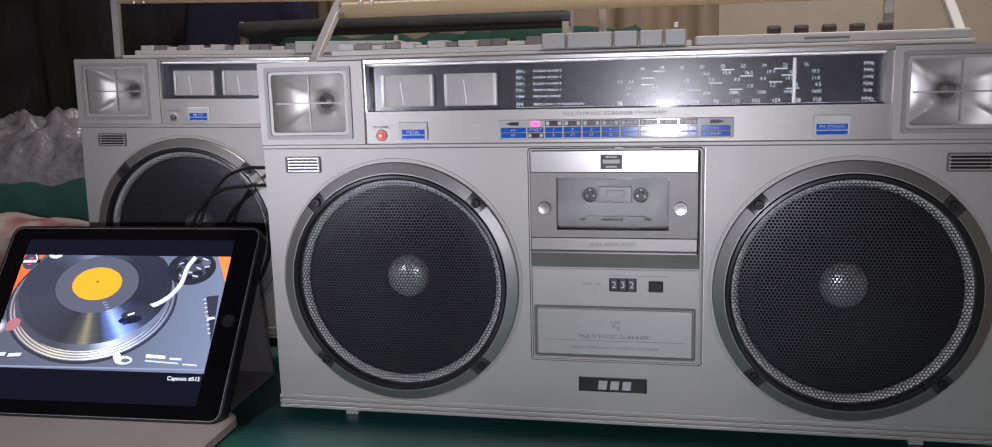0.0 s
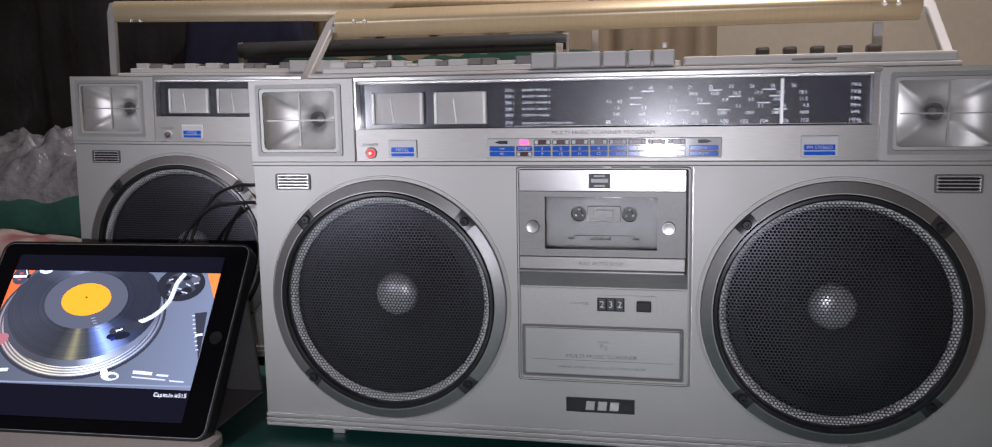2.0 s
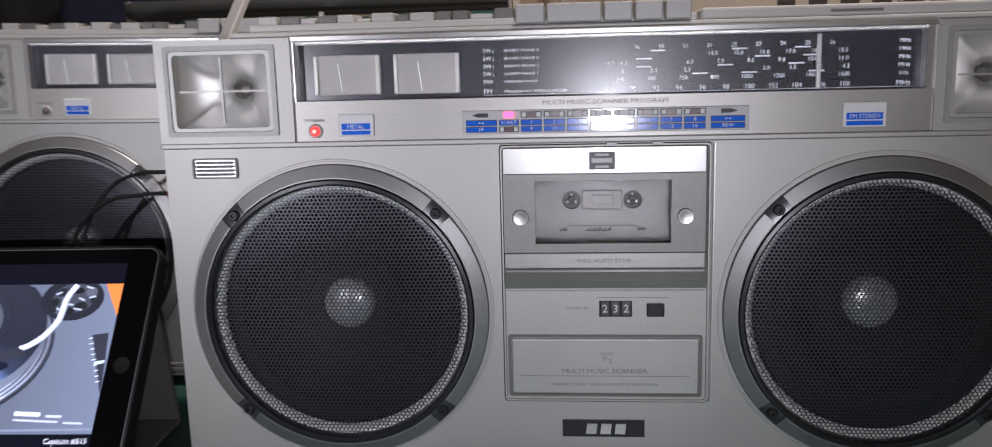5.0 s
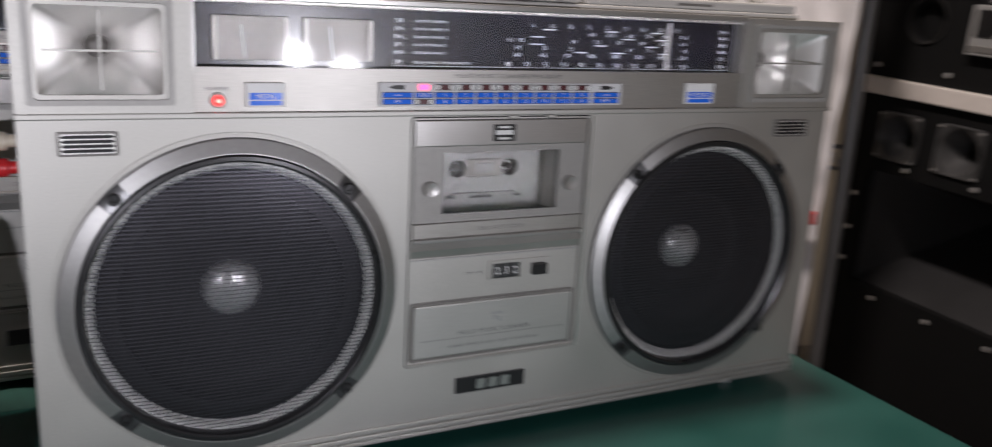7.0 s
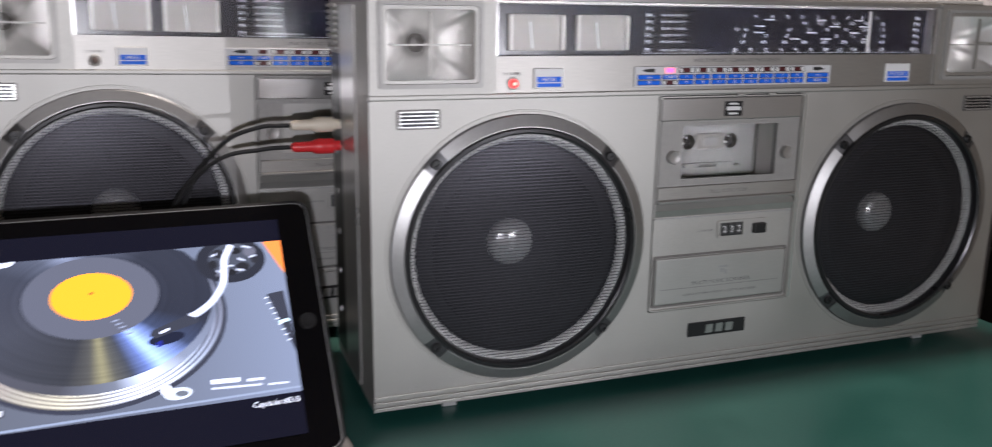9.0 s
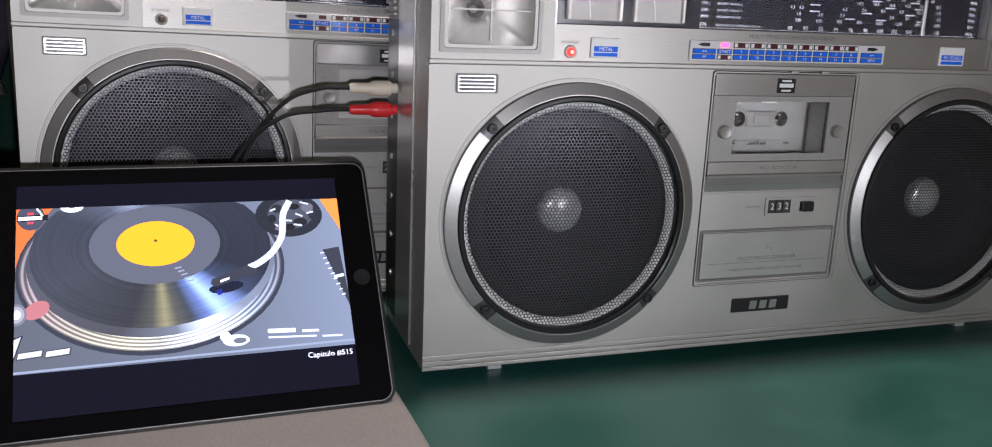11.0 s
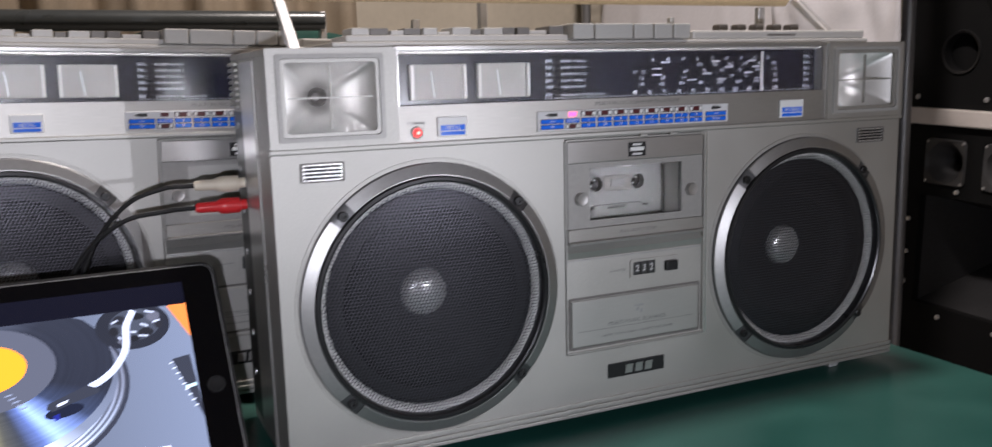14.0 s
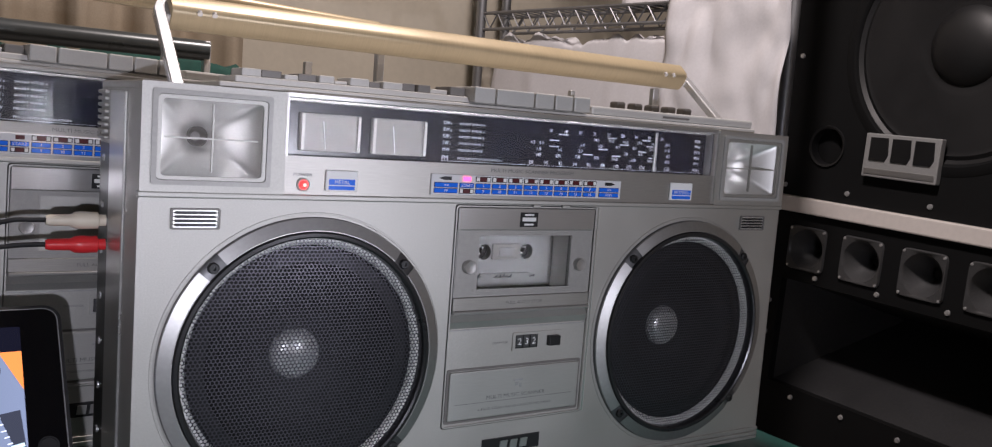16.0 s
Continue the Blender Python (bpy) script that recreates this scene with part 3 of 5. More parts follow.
    part("counter_window", blk(0.3280, 0.3538, 0.001, 0.0025, 0.1368, 0.1502), BLACK, cf)
    for i, d in enumerate("232"):
        x = 0.3330 + i * 0.0079
        wheel = part("counter_wheel", blk(x - 0.0034, x + 0.0034, -0.0002, 0.001, 0.1378, 0.1494, 0.0006), GUNMETAL, cf, "dark counter wheel with a white digit")
        part("digit", letters(bmesh.new(), d, x, 0.1434, 0.0088, -0.0005, "CENTER"), WHITE, wheel)
    part("reset_button", blk(0.3640, 0.3768, -0.0045, 0.0012, 0.1383, 0.1475, 0.0008), BLACK, cf, "black counter reset button")
    part("lettering", letters(bmesh.new(), "COUNTER", 0.3125, 0.1435, 0.0028, 0.0012, "CENTER", 1.3), INK, root)
    part("lid_groove", plate(rect(0.2592, 0.0735, 0.4058, 0.1228, 0.002), [rect(0.2612, 0.0755, 0.4038, 0.1208, 0.002)], 0.0005, 0.0018), GREYKEY, root)
    lid = part("lid", blk(0.2616, 0.4034, -0.0012, 0.0014, 0.0760, 0.1202, 0.0012), SATIN, root, "satin aluminium lid with printed lines")
    part("lettering", letters(bmesh.new(), "MULTI MUSIC SCANNER", 0.3325, 0.0945, 0.0050, -0.0014, "CENTER", 1.2), INK, lid)
    part("lid_line", quad(bmesh.new(), 0.2680, 0.3970, 0.0905, 0.0909, -0.0014), INK, lid)
    part("lettering", letters(bmesh.new(), "6-BAND STEREO RADIO CASSETTE RECORDER", 0.3325, 0.0840, 0.0031, -0.0014, "CENTER", 1.25), INK, lid)
    for x0, x1, z0, z1 in ((0.329, 0.339, 0.1075, 0.1095), (0.331, 0.3345, 0.103, 0.1065), (0.3355, 0.338, 0.101, 0.105)):
        part("emblem", blk(x0, x1, -0.0015, -0.001, z0, z1), GASKET, lid, "pale plain emblem")
    bd = part("name_plate", blk(0.3000, 0.3628, -0.0016, 0.0, 0.0415, 0.0550), BLACK, root, "black plate with plain silver shapes")
    for x in (0.3180, 0.3290, 0.3400):
        shape = [(x, 0.0442), (x + 0.0078, 0.0442), (x + 0.0088, 0.0523), (x + 0.0010, 0.0523)]
        part("plate_shape", plate(shape, [], -0.0026, -0.0014), ALU_BRIGHT, bd)
    # top deck with keys
    part("top_deck", blk(0.055, 0.625, 0.008, 0.140, 0.350, 0.3545, 0.0012), DECK, root)
    part("control_strip", blk(0.068, 0.400, 0.014, 0.060, 0.3545, 0.3600, 0.0012), DECK, root)
    part("right_strip", blk(0.402, 0.622, 0.010, 0.075, 0.3545, 0.3628, 0.0020), DECK, root)
    part("deck_slot", blk(0.492, 0.528, 0.0093, 0.0115, 0.3572, 0.3592), GREYKEY, root)
    x = 0.074
    for i, (w, tone, h) in enumerate(((0.016, 0, .006), (0.017, 1, .006), (0.012, 0, .004), (0.016, 1, .0058), (0.014, 0, .006), (0.012, 0, .003), (0.018, 0, .0065), (0.011, 1, .005), (0.019, 0, .006), (0.013, 1, .0065), (0.013, 1, .0065), (0.018, 0, .004), (0.016, 1, .0075))):
        part("switch", blk(x, x + w - 0.0012, 0.018 + 0.003 * (i % 2), 0.046, 0.3598, 0.3600 + h, 0.001), GREYKEY if tone else DECK, root, "grey-brown switch" if tone else "silver switch")
        x += w
    for x0, x1 in ((0.2695, 0.2905), (0.2920, 0.3315), (0.3330, 0.3535), (0.3550, 0.3750), (0.3765, 0.3950)):
        part("deck_key", blk(x0, x1, 0.004, 0.040, 0.3555, 0.3690, 0.0012), DECK, root, "silver piano key")
    part("key_post", blk(0.3835, 0.3885, 0.020, 0.026, 0.368, 0.3755, 0.001), SILVER, root)
    for i in range(5):
        part("preset_key", blk(0.466 + i * 0.0234, 0.4775 + i * 0.0234, 0.050, 0.063, 0.3625, 0.3712, 0.002), KEYCAP, root, "grey-brown slider cap")
    # handle, modelled upright on its hinge and then swung back
    turn = Matrix.Translation((0, 0.045, 0.345)) @ Euler((radians(-51), 0, 0)).to_matrix().to_4x4()
    bar = bmesh.new()
    rings = []
    for x in (0.043, 0.0435, 0.6175, 0.618):
        s = 0.93 if x in (0.043, 0.618) else 1.0
        rings.append([bar.verts.new((x, s * 0.0125 * math.copysign(abs(math.cos(a)) ** 0.6, math.cos(a)), 0.103 + s * 0.0125 * math.copysign(abs(math.sin(a)) ** 0.6, math.sin(a)))) for a in [2 * math.pi * (k + 0.5) / 24 for k in range(24)]])
    for a, b in zip(rings, rings[1:]):
        for k in range(24):
            bar.faces.new((a[k], a[(k + 1) % 24], b[(k + 1) % 24], b[k]))
    bar.faces.new(rings[0]), bar.faces.new(rings[-1])
    h = part("handle", bar, GOLD, root, "champagne gold carrying handle bar", True)
    for s, xe, xb in ((-1, 0.043, 0.034), (1, 0.618, 0.629)):
        bm = bmesh.new()
        prof = [(xe - s * 0.004, 0.116), (xe + s * 0.008, 0.113), (xe + s * 0.012, 0.102), (xb + s * 0.004, -0.004), (xb - s * 0.005, -0.004), (xe + s * 0.003, 0.093), (xe - s * 0.004, 0.091)]
        plate(prof if s > 0 else prof[::-1], [], -0.0042, 0.0042, bm)
        bmesh.ops.bevel(bm, geom=list(bm.edges), offset=0.0008, segments=1, affect="EDGES")
        part("bracket", bm, CHROME, h, "chromed handle bracket")
        for d in (0.022, 0.034):
            bm = bmesh.new()
            bmesh.ops.create_cone(bm, cap_ends=True, segments=10, radius1=0.0022, radius2=0.0022, depth=0.003, matrix=Matrix.Translation((xe - s * d, -0.010, 0.0915)))
            part("screw", bm, CHROME, h)
    h.matrix_basis = turn
    part("handle_stop", blk(0.577, 0.586, 0.120, 0.127, 0.352, 0.394, 0.001), CHROME, root)
    # side with sockets
    part("side_panel", blk(-0.0022, 0.0, 0.046, 0.104, 0.016, 0.342, 0.0008), ALU_BRIGHT, root)
    part("socket_plate", blk(-0.0012, 0.0, 0.108, 0.150, 0.020, 0.300), BLACK, root, "black side socket plate")
    for i in range(8):
        part("side_ridge", blk(-0.004, 0.0, 0.120, 0.152, 0.303 + i * 0.0052, 0.3062 + i * 0.0052, 0.001), SILVER, root)
    for i in range(7):
        part("side_screw", lathe([(0.003, 0), (0.003, 0.0012), (0, 0.0016)], 0, 0, 10), CHROME, root).matrix_local = pose(-0.0012, 0.130, 0.060 + i * 0.038, 0, 0, 90)
    return root


A = recorder()
tagged(A, "silver radio cassette recorder with two round speakers, switched on", "radio recorder", "recorders on the table")
B = copy_thing(A, pose(-0.3255, 0.170, 0.0128, 0, 1.15, 5.5))
tagged(B, "silver radio cassette recorder, switched off, standing behind the tablet", "radio recorder", "recorders on the table")
for o in B.children:
    if o.name.startswith("handle") and o.children:
        o.matrix_basis = Matrix.Translation((0, 0.040, 0.326)) @ Euler((radians(1), 0, 0)).to_matrix().to_4x4()
for o in list(B.children):
    if o.name.split(".")[0] in ("cassette", "door_pane"):
        for c in list(o.children):
            for d in list(c.children):
                bpy.data.objects.remove(d)
            bpy.data.objects.remove(c)
        bpy.data.objects.remove(o)
part("door_panel", blk(0.2805, 0.3825, 0.001, 0.0035, 0.1925, 0.2425, 0.0006), SILVER, B, "plain grey door panel")
LAMP = [(0.0031, -0.001), (0.003, -0.003), (0.002, -0.0042), (0, -0.0046)]
part("power_lamp", lathe(LAMP, 0.119, 0.2812, 20), LED, A, "glowing red power lamp", True)
part("lamp_core", lathe([(0.0015, -0.0030), (0.0014, -0.0050), (0.0008, -0.0054), (0, -0.0055)], 0.119, 0.2812, 16), LEDCORE, A, "white-hot lamp centre", True)
part("power_lamp", lathe(LAMP, 0.119, 0.2812, 20), LEDOFF, B, "unlit power lamp", True)
xm = 0.2295 + (686 - 540) * 0.206 / 880
part("program_lamp", blk(xm - 0.0035, xm + 0.0035, -0.0030, -0.0018, 0.2887, 0.2922), PINKLED, A, "lit pink program lamp")
part("program_lamp", blk(xm - 0.0035, xm + 0.0035, -0.0030, -0.0018, 0.2887, 0.2922), DARKCELL, B, "unlit program lamp")


# ---- table, room ----
GREEN = material("green_table", (0.012, 0.070, 0.058), 0.38, 0, 0.08, 350, 0.00004, wear=0.12)
WALL = material("beige_wall", (0.62, 0.56, 0.46), 0.9, 0, 0.03, 60, 0.0004, wear=0.05)
FLOOR = material("floor_tile", (0.20, 0.18, 0.16), 0.6, 0, 0.1, 30, wear=0.1)
CURTAIN = material("beige_curtain", (0.42, 0.34, 0.25), 0.9, 0, 0.06, 300, wear=0.05)
SHEET = material("white_cloth", (0.72, 0.70, 0.72), 0.9, 0, 0.03, 200, wear=0.03)
STEEL = material("shelf_steel", (0.30, 0.30, 0.31), 0.5, 0.8, 0.05, 100, wear=0.08)
CAB = material("speaker_carpet", (0.0048, 0.0050, 0.0055), 0.85, 0, 0.2, 500, 0.0004, wear=0.1, spec=0.25)
CABPLASTIC = material("black_horn_plastic", (0.011, 0.011, 0.012), 0.48, 0, 0.1, 300, wear=0.1)
MOUTH = material("black_horn_paint", (0.024, 0.024, 0.026), 0.55, 0, 0.15, 200, wear=0.1)
BELL = material("black_bell_plastic", (0.065, 0.065, 0.067), 0.36, 0, 0.1, 300, wear=0.08)
PLANK = material("white_board", (0.80, 0.74, 0.70), 0.6, 0, 0.03, 80, wear=0.04)
DARKCLOTH = material("black_cloth", (0.028, 0.028, 0.031), 0.42, 0, 0.2, 9, 0.02, (1, 1, 0.6), wear=0.2)
NAVY = material("navy_cloth", (0.012, 0.013, 0.035), 0.85, 0, 0.2, 60, wear=0.2)
GREENCLOTH = material("green_cloth", (0.011, 0.060, 0.046), 0.85, 0, 0.15, 80, wear=0.15)
TUBE = material("grey_tube", (0.070, 0.076, 0.076), 0.30, 0.2, 0.05, 100, wear=0.06)
PLASTICBAG = material("grey_plastic_bag", (0.21, 0.21, 0.23), 0.24, 0, 0.15, 26, 0.012, (1, 1.6, 1), wear=0.15)
FLORAL = material("pale_floral_cloth", (0.40, 0.32, 0.30), 0.9, 0, 0.12, 30, wear=0.15)


def blotched(m, second, scale, low, high):
    """Adds soft blotches of a second colour to a material."""
    nt = m.node_tree
    b = nt.nodes["Principled BSDF"]
    tc, nz, rg, mx = [nt.nodes.new(k) for k in ("ShaderNodeTexCoord", "ShaderNodeTexNoise", "ShaderNodeMapRange", "ShaderNodeMix")]
    mx.data_type = "RGBA"
    nz.inputs["Scale"].default_value, nz.inputs["Detail"].default_value = scale, 2
    rg.inputs["From Min"].default_value, rg.inputs["From Max"].default_value = low, high
    nt.links.new(tc.outputs["Object"], nz.inputs["Vector"])
    nt.links.new(nz.outputs["Fac"], rg.inputs["Value"])
    nt.links.new(rg.outputs[0], mx.inputs["Factor"])
    nt.links.new(b.inputs["Base Color"].links[0].from_socket, mx.inputs["A"])
    mx.inputs["B"].default_value = (*second, 1)
    nt.links.new(mx.outputs["Result"], b.inputs["Base Color"])


blotched(FLORAL, (0.30, 0.12, 0.13), 14.0, 0.55, 0.68)


def setting(name, bm, mat, label="", category="", smooth=False):
    return tagged(part(name, bm, mat, None, "", smooth), label, category, "", "structure")


setting("floor", blk(-2.5, 2.6, -2.6, 2.2, -0.80, -0.75), FLOOR, "dark floor of the room", "floor")
setting("ceiling", blk(-2.5, 2.6, -2.6, 2.2, 1.75, 1.80), WALL, "plain pale ceiling", "ceiling")
setting("wall_north", blk(-2.5, 2.6, 1.45, 1.55, -0.75, 1.75), WALL, "plain beige painted wall", "wall")
setting("wall_south", blk(-2.5, 2.6, -2.6, -2.5, -0.75, 1.75), WALL, "plain beige painted wall", "wall")
setting("wall_west", blk(-2.5, -2.4, -2.5, 1.45, -0.75, 1.75), WALL, "plain beige painted wall", "wall")
setting("wall_east", blk(2.5, 2.6, -2.5, 1.45, -0.75, 1.75), WALL, "plain beige painted wall", "wall")

table = empty("table")
tagged(table, "table with a glossy dark green top under the recorders", "table")
part("tabletop", blk(-1.2, 0.722, -0.75, 1.0, -0.03, 0.0, 0.004), GREEN, table, "dark green table top")
for x in (-1.15, 0.66):
    for y in (-0.7, 0.93):
        part("leg", blk(x, x + 0.05, y, y + 0.05, -0.75, -0.03, 0.003), STEEL, table)

# ---- loudspeaker stack, facing the table's side ----
SX = 1.55


def side_part(name, bm, mat, parent, label="", smooth=False):
    """Builds in a front view (x along the face, y into it) and turns it to face the table."""
    bm.transform(pose(SX, 0.0, 0.0, 0, 0, -90) @ pose(-0.74, 0, 0.22, 0, 2.0, 0) @ pose(0.74, 0, -0.22))
    return part(name, bm, mat, parent, label, smooth)


# face coordinate u = -y, so the far edge is at u = -0.75
upper = tagged(empty("loudspeaker"), "black loudspeaker cabinet with a large woofer and a silver name plate", "loudspeaker", "loudspeaker stack")
U0, U1 = -0.745, 0.055
UC = (U0 + U1) / 2
side_part("cabinet", plate(rect(U0, 0.236, U1, 1.30), [disc(UC, 0.575, 0.232), disc(-0.617, 0.354, 0.042, 32), disc(-0.075, 0.354, 0.042, 32)], 0.0, 0.02), CAB, upper)
side_part("cabinet_body", blk(U0, U1, 0.02, 0.45, 0.236, 1.30, 0.004), CAB, upper)
side_part("woofer_rim", lathe([(0.256, 0.0), (0.253, -0.002), (0.236, -0.003), (0.231, 0.001), (0.230, 0.005)], UC, 0.575, 72), CAB, upper, "black pressed woofer rim", True)
profile = [(0.230, 0.004), (0.222, 0.010)]
for i in range(7):
    profile += [(0.214 - 0.019 * i, 0.006 + 0.0018 * i), (0.2045 - 0.019 * i, 0.0085 + 0.0018 * i)]
side_part("woofer_cone", lathe(profile + [(0.078, 0.020)], UC, 0.575, 72), CABPLASTIC, upper, "black ribbed woofer cone", True)
side_part("dust_cap", lathe([(0.0785, 0.021), (0.074, 0.014), (0.058, 0.004), (0.034, -0.003), (0, -0.005)], UC, 0.575, 48), CABPLASTIC, upper, "black domed woofer cap", True)
for u in (-0.617, -0.075):
    side_part("port", lathe([(0.046, 0.0), (0.045, -0.004), (0.040, -0.002), (0.038, 0.018)], u, 0.354, 32), CABPLASTIC, upper, "", True)
np_ = side_part("name_plate", blk(-0.513, -0.347, -0.016, 0.0, 0.302, 0.392, 0.002), GASKET, upper, "silver plate with plain black shapes")
for u in (-0.500, -0.450, -0.400):
    shape_points = [(u, 0.336), (u + 0.036, 0.336), (u + 0.043, 0.349), (u + 0.040, 0.384), (u, 0.384)]
    side_part("plate_shape", plate(shape_points, [], -0.018, -0.0155), BLACK, np_)
side_part("plate_bar", blk(-0.508, -0.352, -0.0175, -0.0155, 0.308, 0.320, 0.001), ALU_BRIGHT, np_)
for u in (U0 + 0.03, -0.55, -0.36, -0.17, U1 - 0.03):
    side_part("screw", lathe([(0.006, 0.0), (0.005, -0.003), (0, -0.004)], u, 0.258, 12), CHROME, upper, "", True)
for z in (0.55, 0.80):
    side_part("screw", lathe([(0.006, 0.0), (0.005, -0.003), (0, -0.004)], U0 + 0.03, z, 12), CHROME, upper, "", True)

side_part("board", blk(U0 - 0.01, U1 + 0.01, -0.012, 0.45, 0.200, 0.235, 0.003), PLANK, None)
tagged(bpy.context.scene.collection.objects[-1], "white board lying between the two loudspeakers", "board")

lower = tagged(empty("horn_loudspeaker"), "black loudspeaker cabinet with a tweeter row over a horn", "loudspeaker", "loudspeaker stack")
TW = [-0.633 + 0.140 * i for i in range(5)]
side_part("cabinet", plate(rect(U0, -0.735, U1, 0.199), [rect(U0 + 0.055, -0.20, U1 - 0.055, 0.045)] + [rect(u - 0.050, 0.072, u + 0.050, 0.170, 0.006) for u in TW], 0.0, 0.02), CAB, lower)
bm = bmesh.new()
block(bm, U0, U1, 0.34, 0.36, -0.735, 0.199)
block(bm, U0, U0 + 0.02, 0.02, 0.34, -0.735, 0.199)
block(bm, U1 - 0.02, U1, 0.02, 0.34, -0.735, 0.199)
block(bm, U0 + 0.02, U1 - 0.02, 0.02, 0.34, 0.18, 0.199)
side_part("cabinet_body", bm, CAB, lower)
for z0, z1, yy, label in ((-0.20, -0.17, 0.3, "mouth_floor"), (0.045, 0.02, 0.3, "mouth_roof")):
    bm = bmesh.new()
    bm.faces.new([bm.verts.new(c) for c in ((U0 + 0.055, 0.02, z0), (U1 - 0.055, 0.02, z0), (U1 - 0.19, yy, -0.04), (U0 + 0.19, yy, -0.04))])
    side_part(label, bm, MOUTH, lower)
for s in (0, 1):
    u, w = (U0 + 0.055, U0 + 0.19) if s == 0 else (U1 - 0.055, U1 - 0.19)
    bm = bmesh.new()
    bm.faces.new([bm.verts.new(c) for c in ((u, 0.02, -0.20), (u, 0.02, 0.045), (w, 0.3, -0.04), (w, 0.3, -0.041))])
    side_part("mouth_side", bm, MOUTH, lower)
for u in TW:
    bm, rings = bmesh.new(), []
    for t, w, y in ((0, 0.050, 0.0), (0, 0.048, -0.005), (0.05, 0.0465, -0.005), (0.75, 0.044, -0.003), (0.85, 0.041, 0.004), (0.9, 0.035, 0.016), (0.95, 0.026, 0.030), (1, 0.014, 0.046), (1, 0.011, 0.060)):
        ring = []
        for k in range(32):
            a = 2 * math.pi * k / 32
            c, s = math.cos(a), math.sin(a)
            e = 0.22 + 0.78 * min(1, t * 1.34)
            ring.append(bm.verts.new((u + w * math.copysign(abs(c) ** e, c), y, 0.121 + w * math.copysign(abs(s) ** e, s))))
        rings.append(ring)
    for a, b in zip(rings, rings[1:]):
        for k in range(32):
            bm.faces.new((a[k], a[(k + 1) % 32], b[(k + 1) % 32], b[k]))
    bm.faces.new(rings[-1])
    tw = side_part("tweeter", bm, BELL, lower, "black square horn tweeter", True)
    for du, dz in ((-0.043, -0.043), (0.043, -0.043), (0.043, 0.043), (-0.043, 0.043)):
        side_part("screw", lathe([(0.004, -0.003), (0.003, -0.006), (0, -0.0065)], u + du, 0.121 + dz, 8), CHROME, tw)
for i in range(5):
    side_part("screw", lathe([(0.006, 0.0), (0.005, -0.003), (0, -0.004)], -0.60 + 0.155 * i, 0.060, 12), CHROME, lower, "", True)
    side_part("screw", lathe([(0.006, 0.0), (0.005, -0.003), (0, -0.004)], -0.62 + 0.135 * i, -0.222, 12), CHROME, lower, "", True)
for z in (-0.015, -0.09, -0.16):
    side_part("screw", lathe([(0.006, 0.0), (0.005, -0.003), (0, -0.004)], U0 + 0.03, z, 12), CHROME, lower, "", True)

# ---- tablet in its folio ----
PAD = Matrix.Translation((-0.1827, -0.003, 0.0985)) @ Euler((0, 0, radians(2.1))).to_matrix().to_4x4() @ Euler((radians(52.4 - 90), 0, 0)).to_matrix().to_4x4()
FOLIO = material("grey_folio", (0.20, 0.185, 0.18), 0.75, 0, 0.1, 500, 0.0001, wear=0.06)
PADGLASS = material("tablet_glass", (0.003, 0.003, 0.004), 0.04, 0, spec=0.35)
PADEDGE = material("tablet_edge", (0.34, 0.34, 0.35), 0.4, 0.6)
HW, HH, HB = 0.1435, 0.1025, 0.1045


def screen_mat(name, color, power=1.0):
    m = bpy.data.materials.new(name)
    m.use_nodes = True
    b = m.node_tree.nodes["Principled BSDF"]
    b.inputs["Base Color"].default_value = (0.003, 0.003, 0.003, 1)
    b.inputs["Roughness"].default_value = 0.08
    b.inputs["Emission Color"].default_value = (0.92 * color[0], 0.98 * color[1], 1.12 * color[2], 1)
    b.inputs["Emission Strength"].default_value = 1.75 * power
    b.inputs["Specular IOR Level"].default_value = 0.25
    return m


tablet = tagged(empty("tablet", PAD), "black tablet computer playing a turntable video, propped upright", "tablet")
part("tablet_body", plate(rect(-HW, -HB, HW, HH, 0.010, 6), [], 0.0006, 0.0085), PADEDGE, tablet, "dark metal tablet back")
part("front_glass", plate(rect(-HW + 0.001, -HB + 0.001, HW - 0.001, HH - 0.001, 0.009, 6), [], 0.0004, 0.0025), PADGLASS, tablet, "glossy black front glass")
part("home_button", lathe([(0.0068, -0.0001), (0.0068, -0.0006), (0.0058, -0.0006), (0.0055, 0.0), (0, 0.0004)], 0.1305, -0.002, 28), BLACK, tablet, "round home button", True)
S = lambda u: -0.104 + 0.222 * u
T = lambda v: 0.069 - 0.1265 * v
SCREEN = part("screen", quad(bmesh.new(), -0.1205, 0.118, -0.090, 0.088, -0.0003), screen_mat("screen_dark", (0.004, 0.004, 0.008), 1.0), tablet, "lit screen with dark bars")


def oval(u, v, ru, rv, tilt=0, n=48):
    out = []
    for k in range(n):
        a = 2 * math.pi * k / n
        x, y = ru * math.cos(a), rv * math.sin(a)
        c, s = math.cos(radians(tilt)), math.sin(radians(tilt))
        out.append((u + (x * c - y * s), v + (x * s + y * c)))
    return out


def shape(points, color, level, power=1.0, name="picture_shape"):
    """A flat shape of the film on the screen, in fractions of its picture, kept inside it."""
    pts = [(min(max(u, -0.0743), 1.0), min(max(v, 0.0), 1.0)) for u, v in points]
    bm = bmesh.new()
    bm.faces.new([bm.verts.new((S(u), -0.0004 - 0.00004 * level, T(v))) for u, v in pts])
    return part(name, bm, screen_mat("screen_colour", color, power), SCREEN)


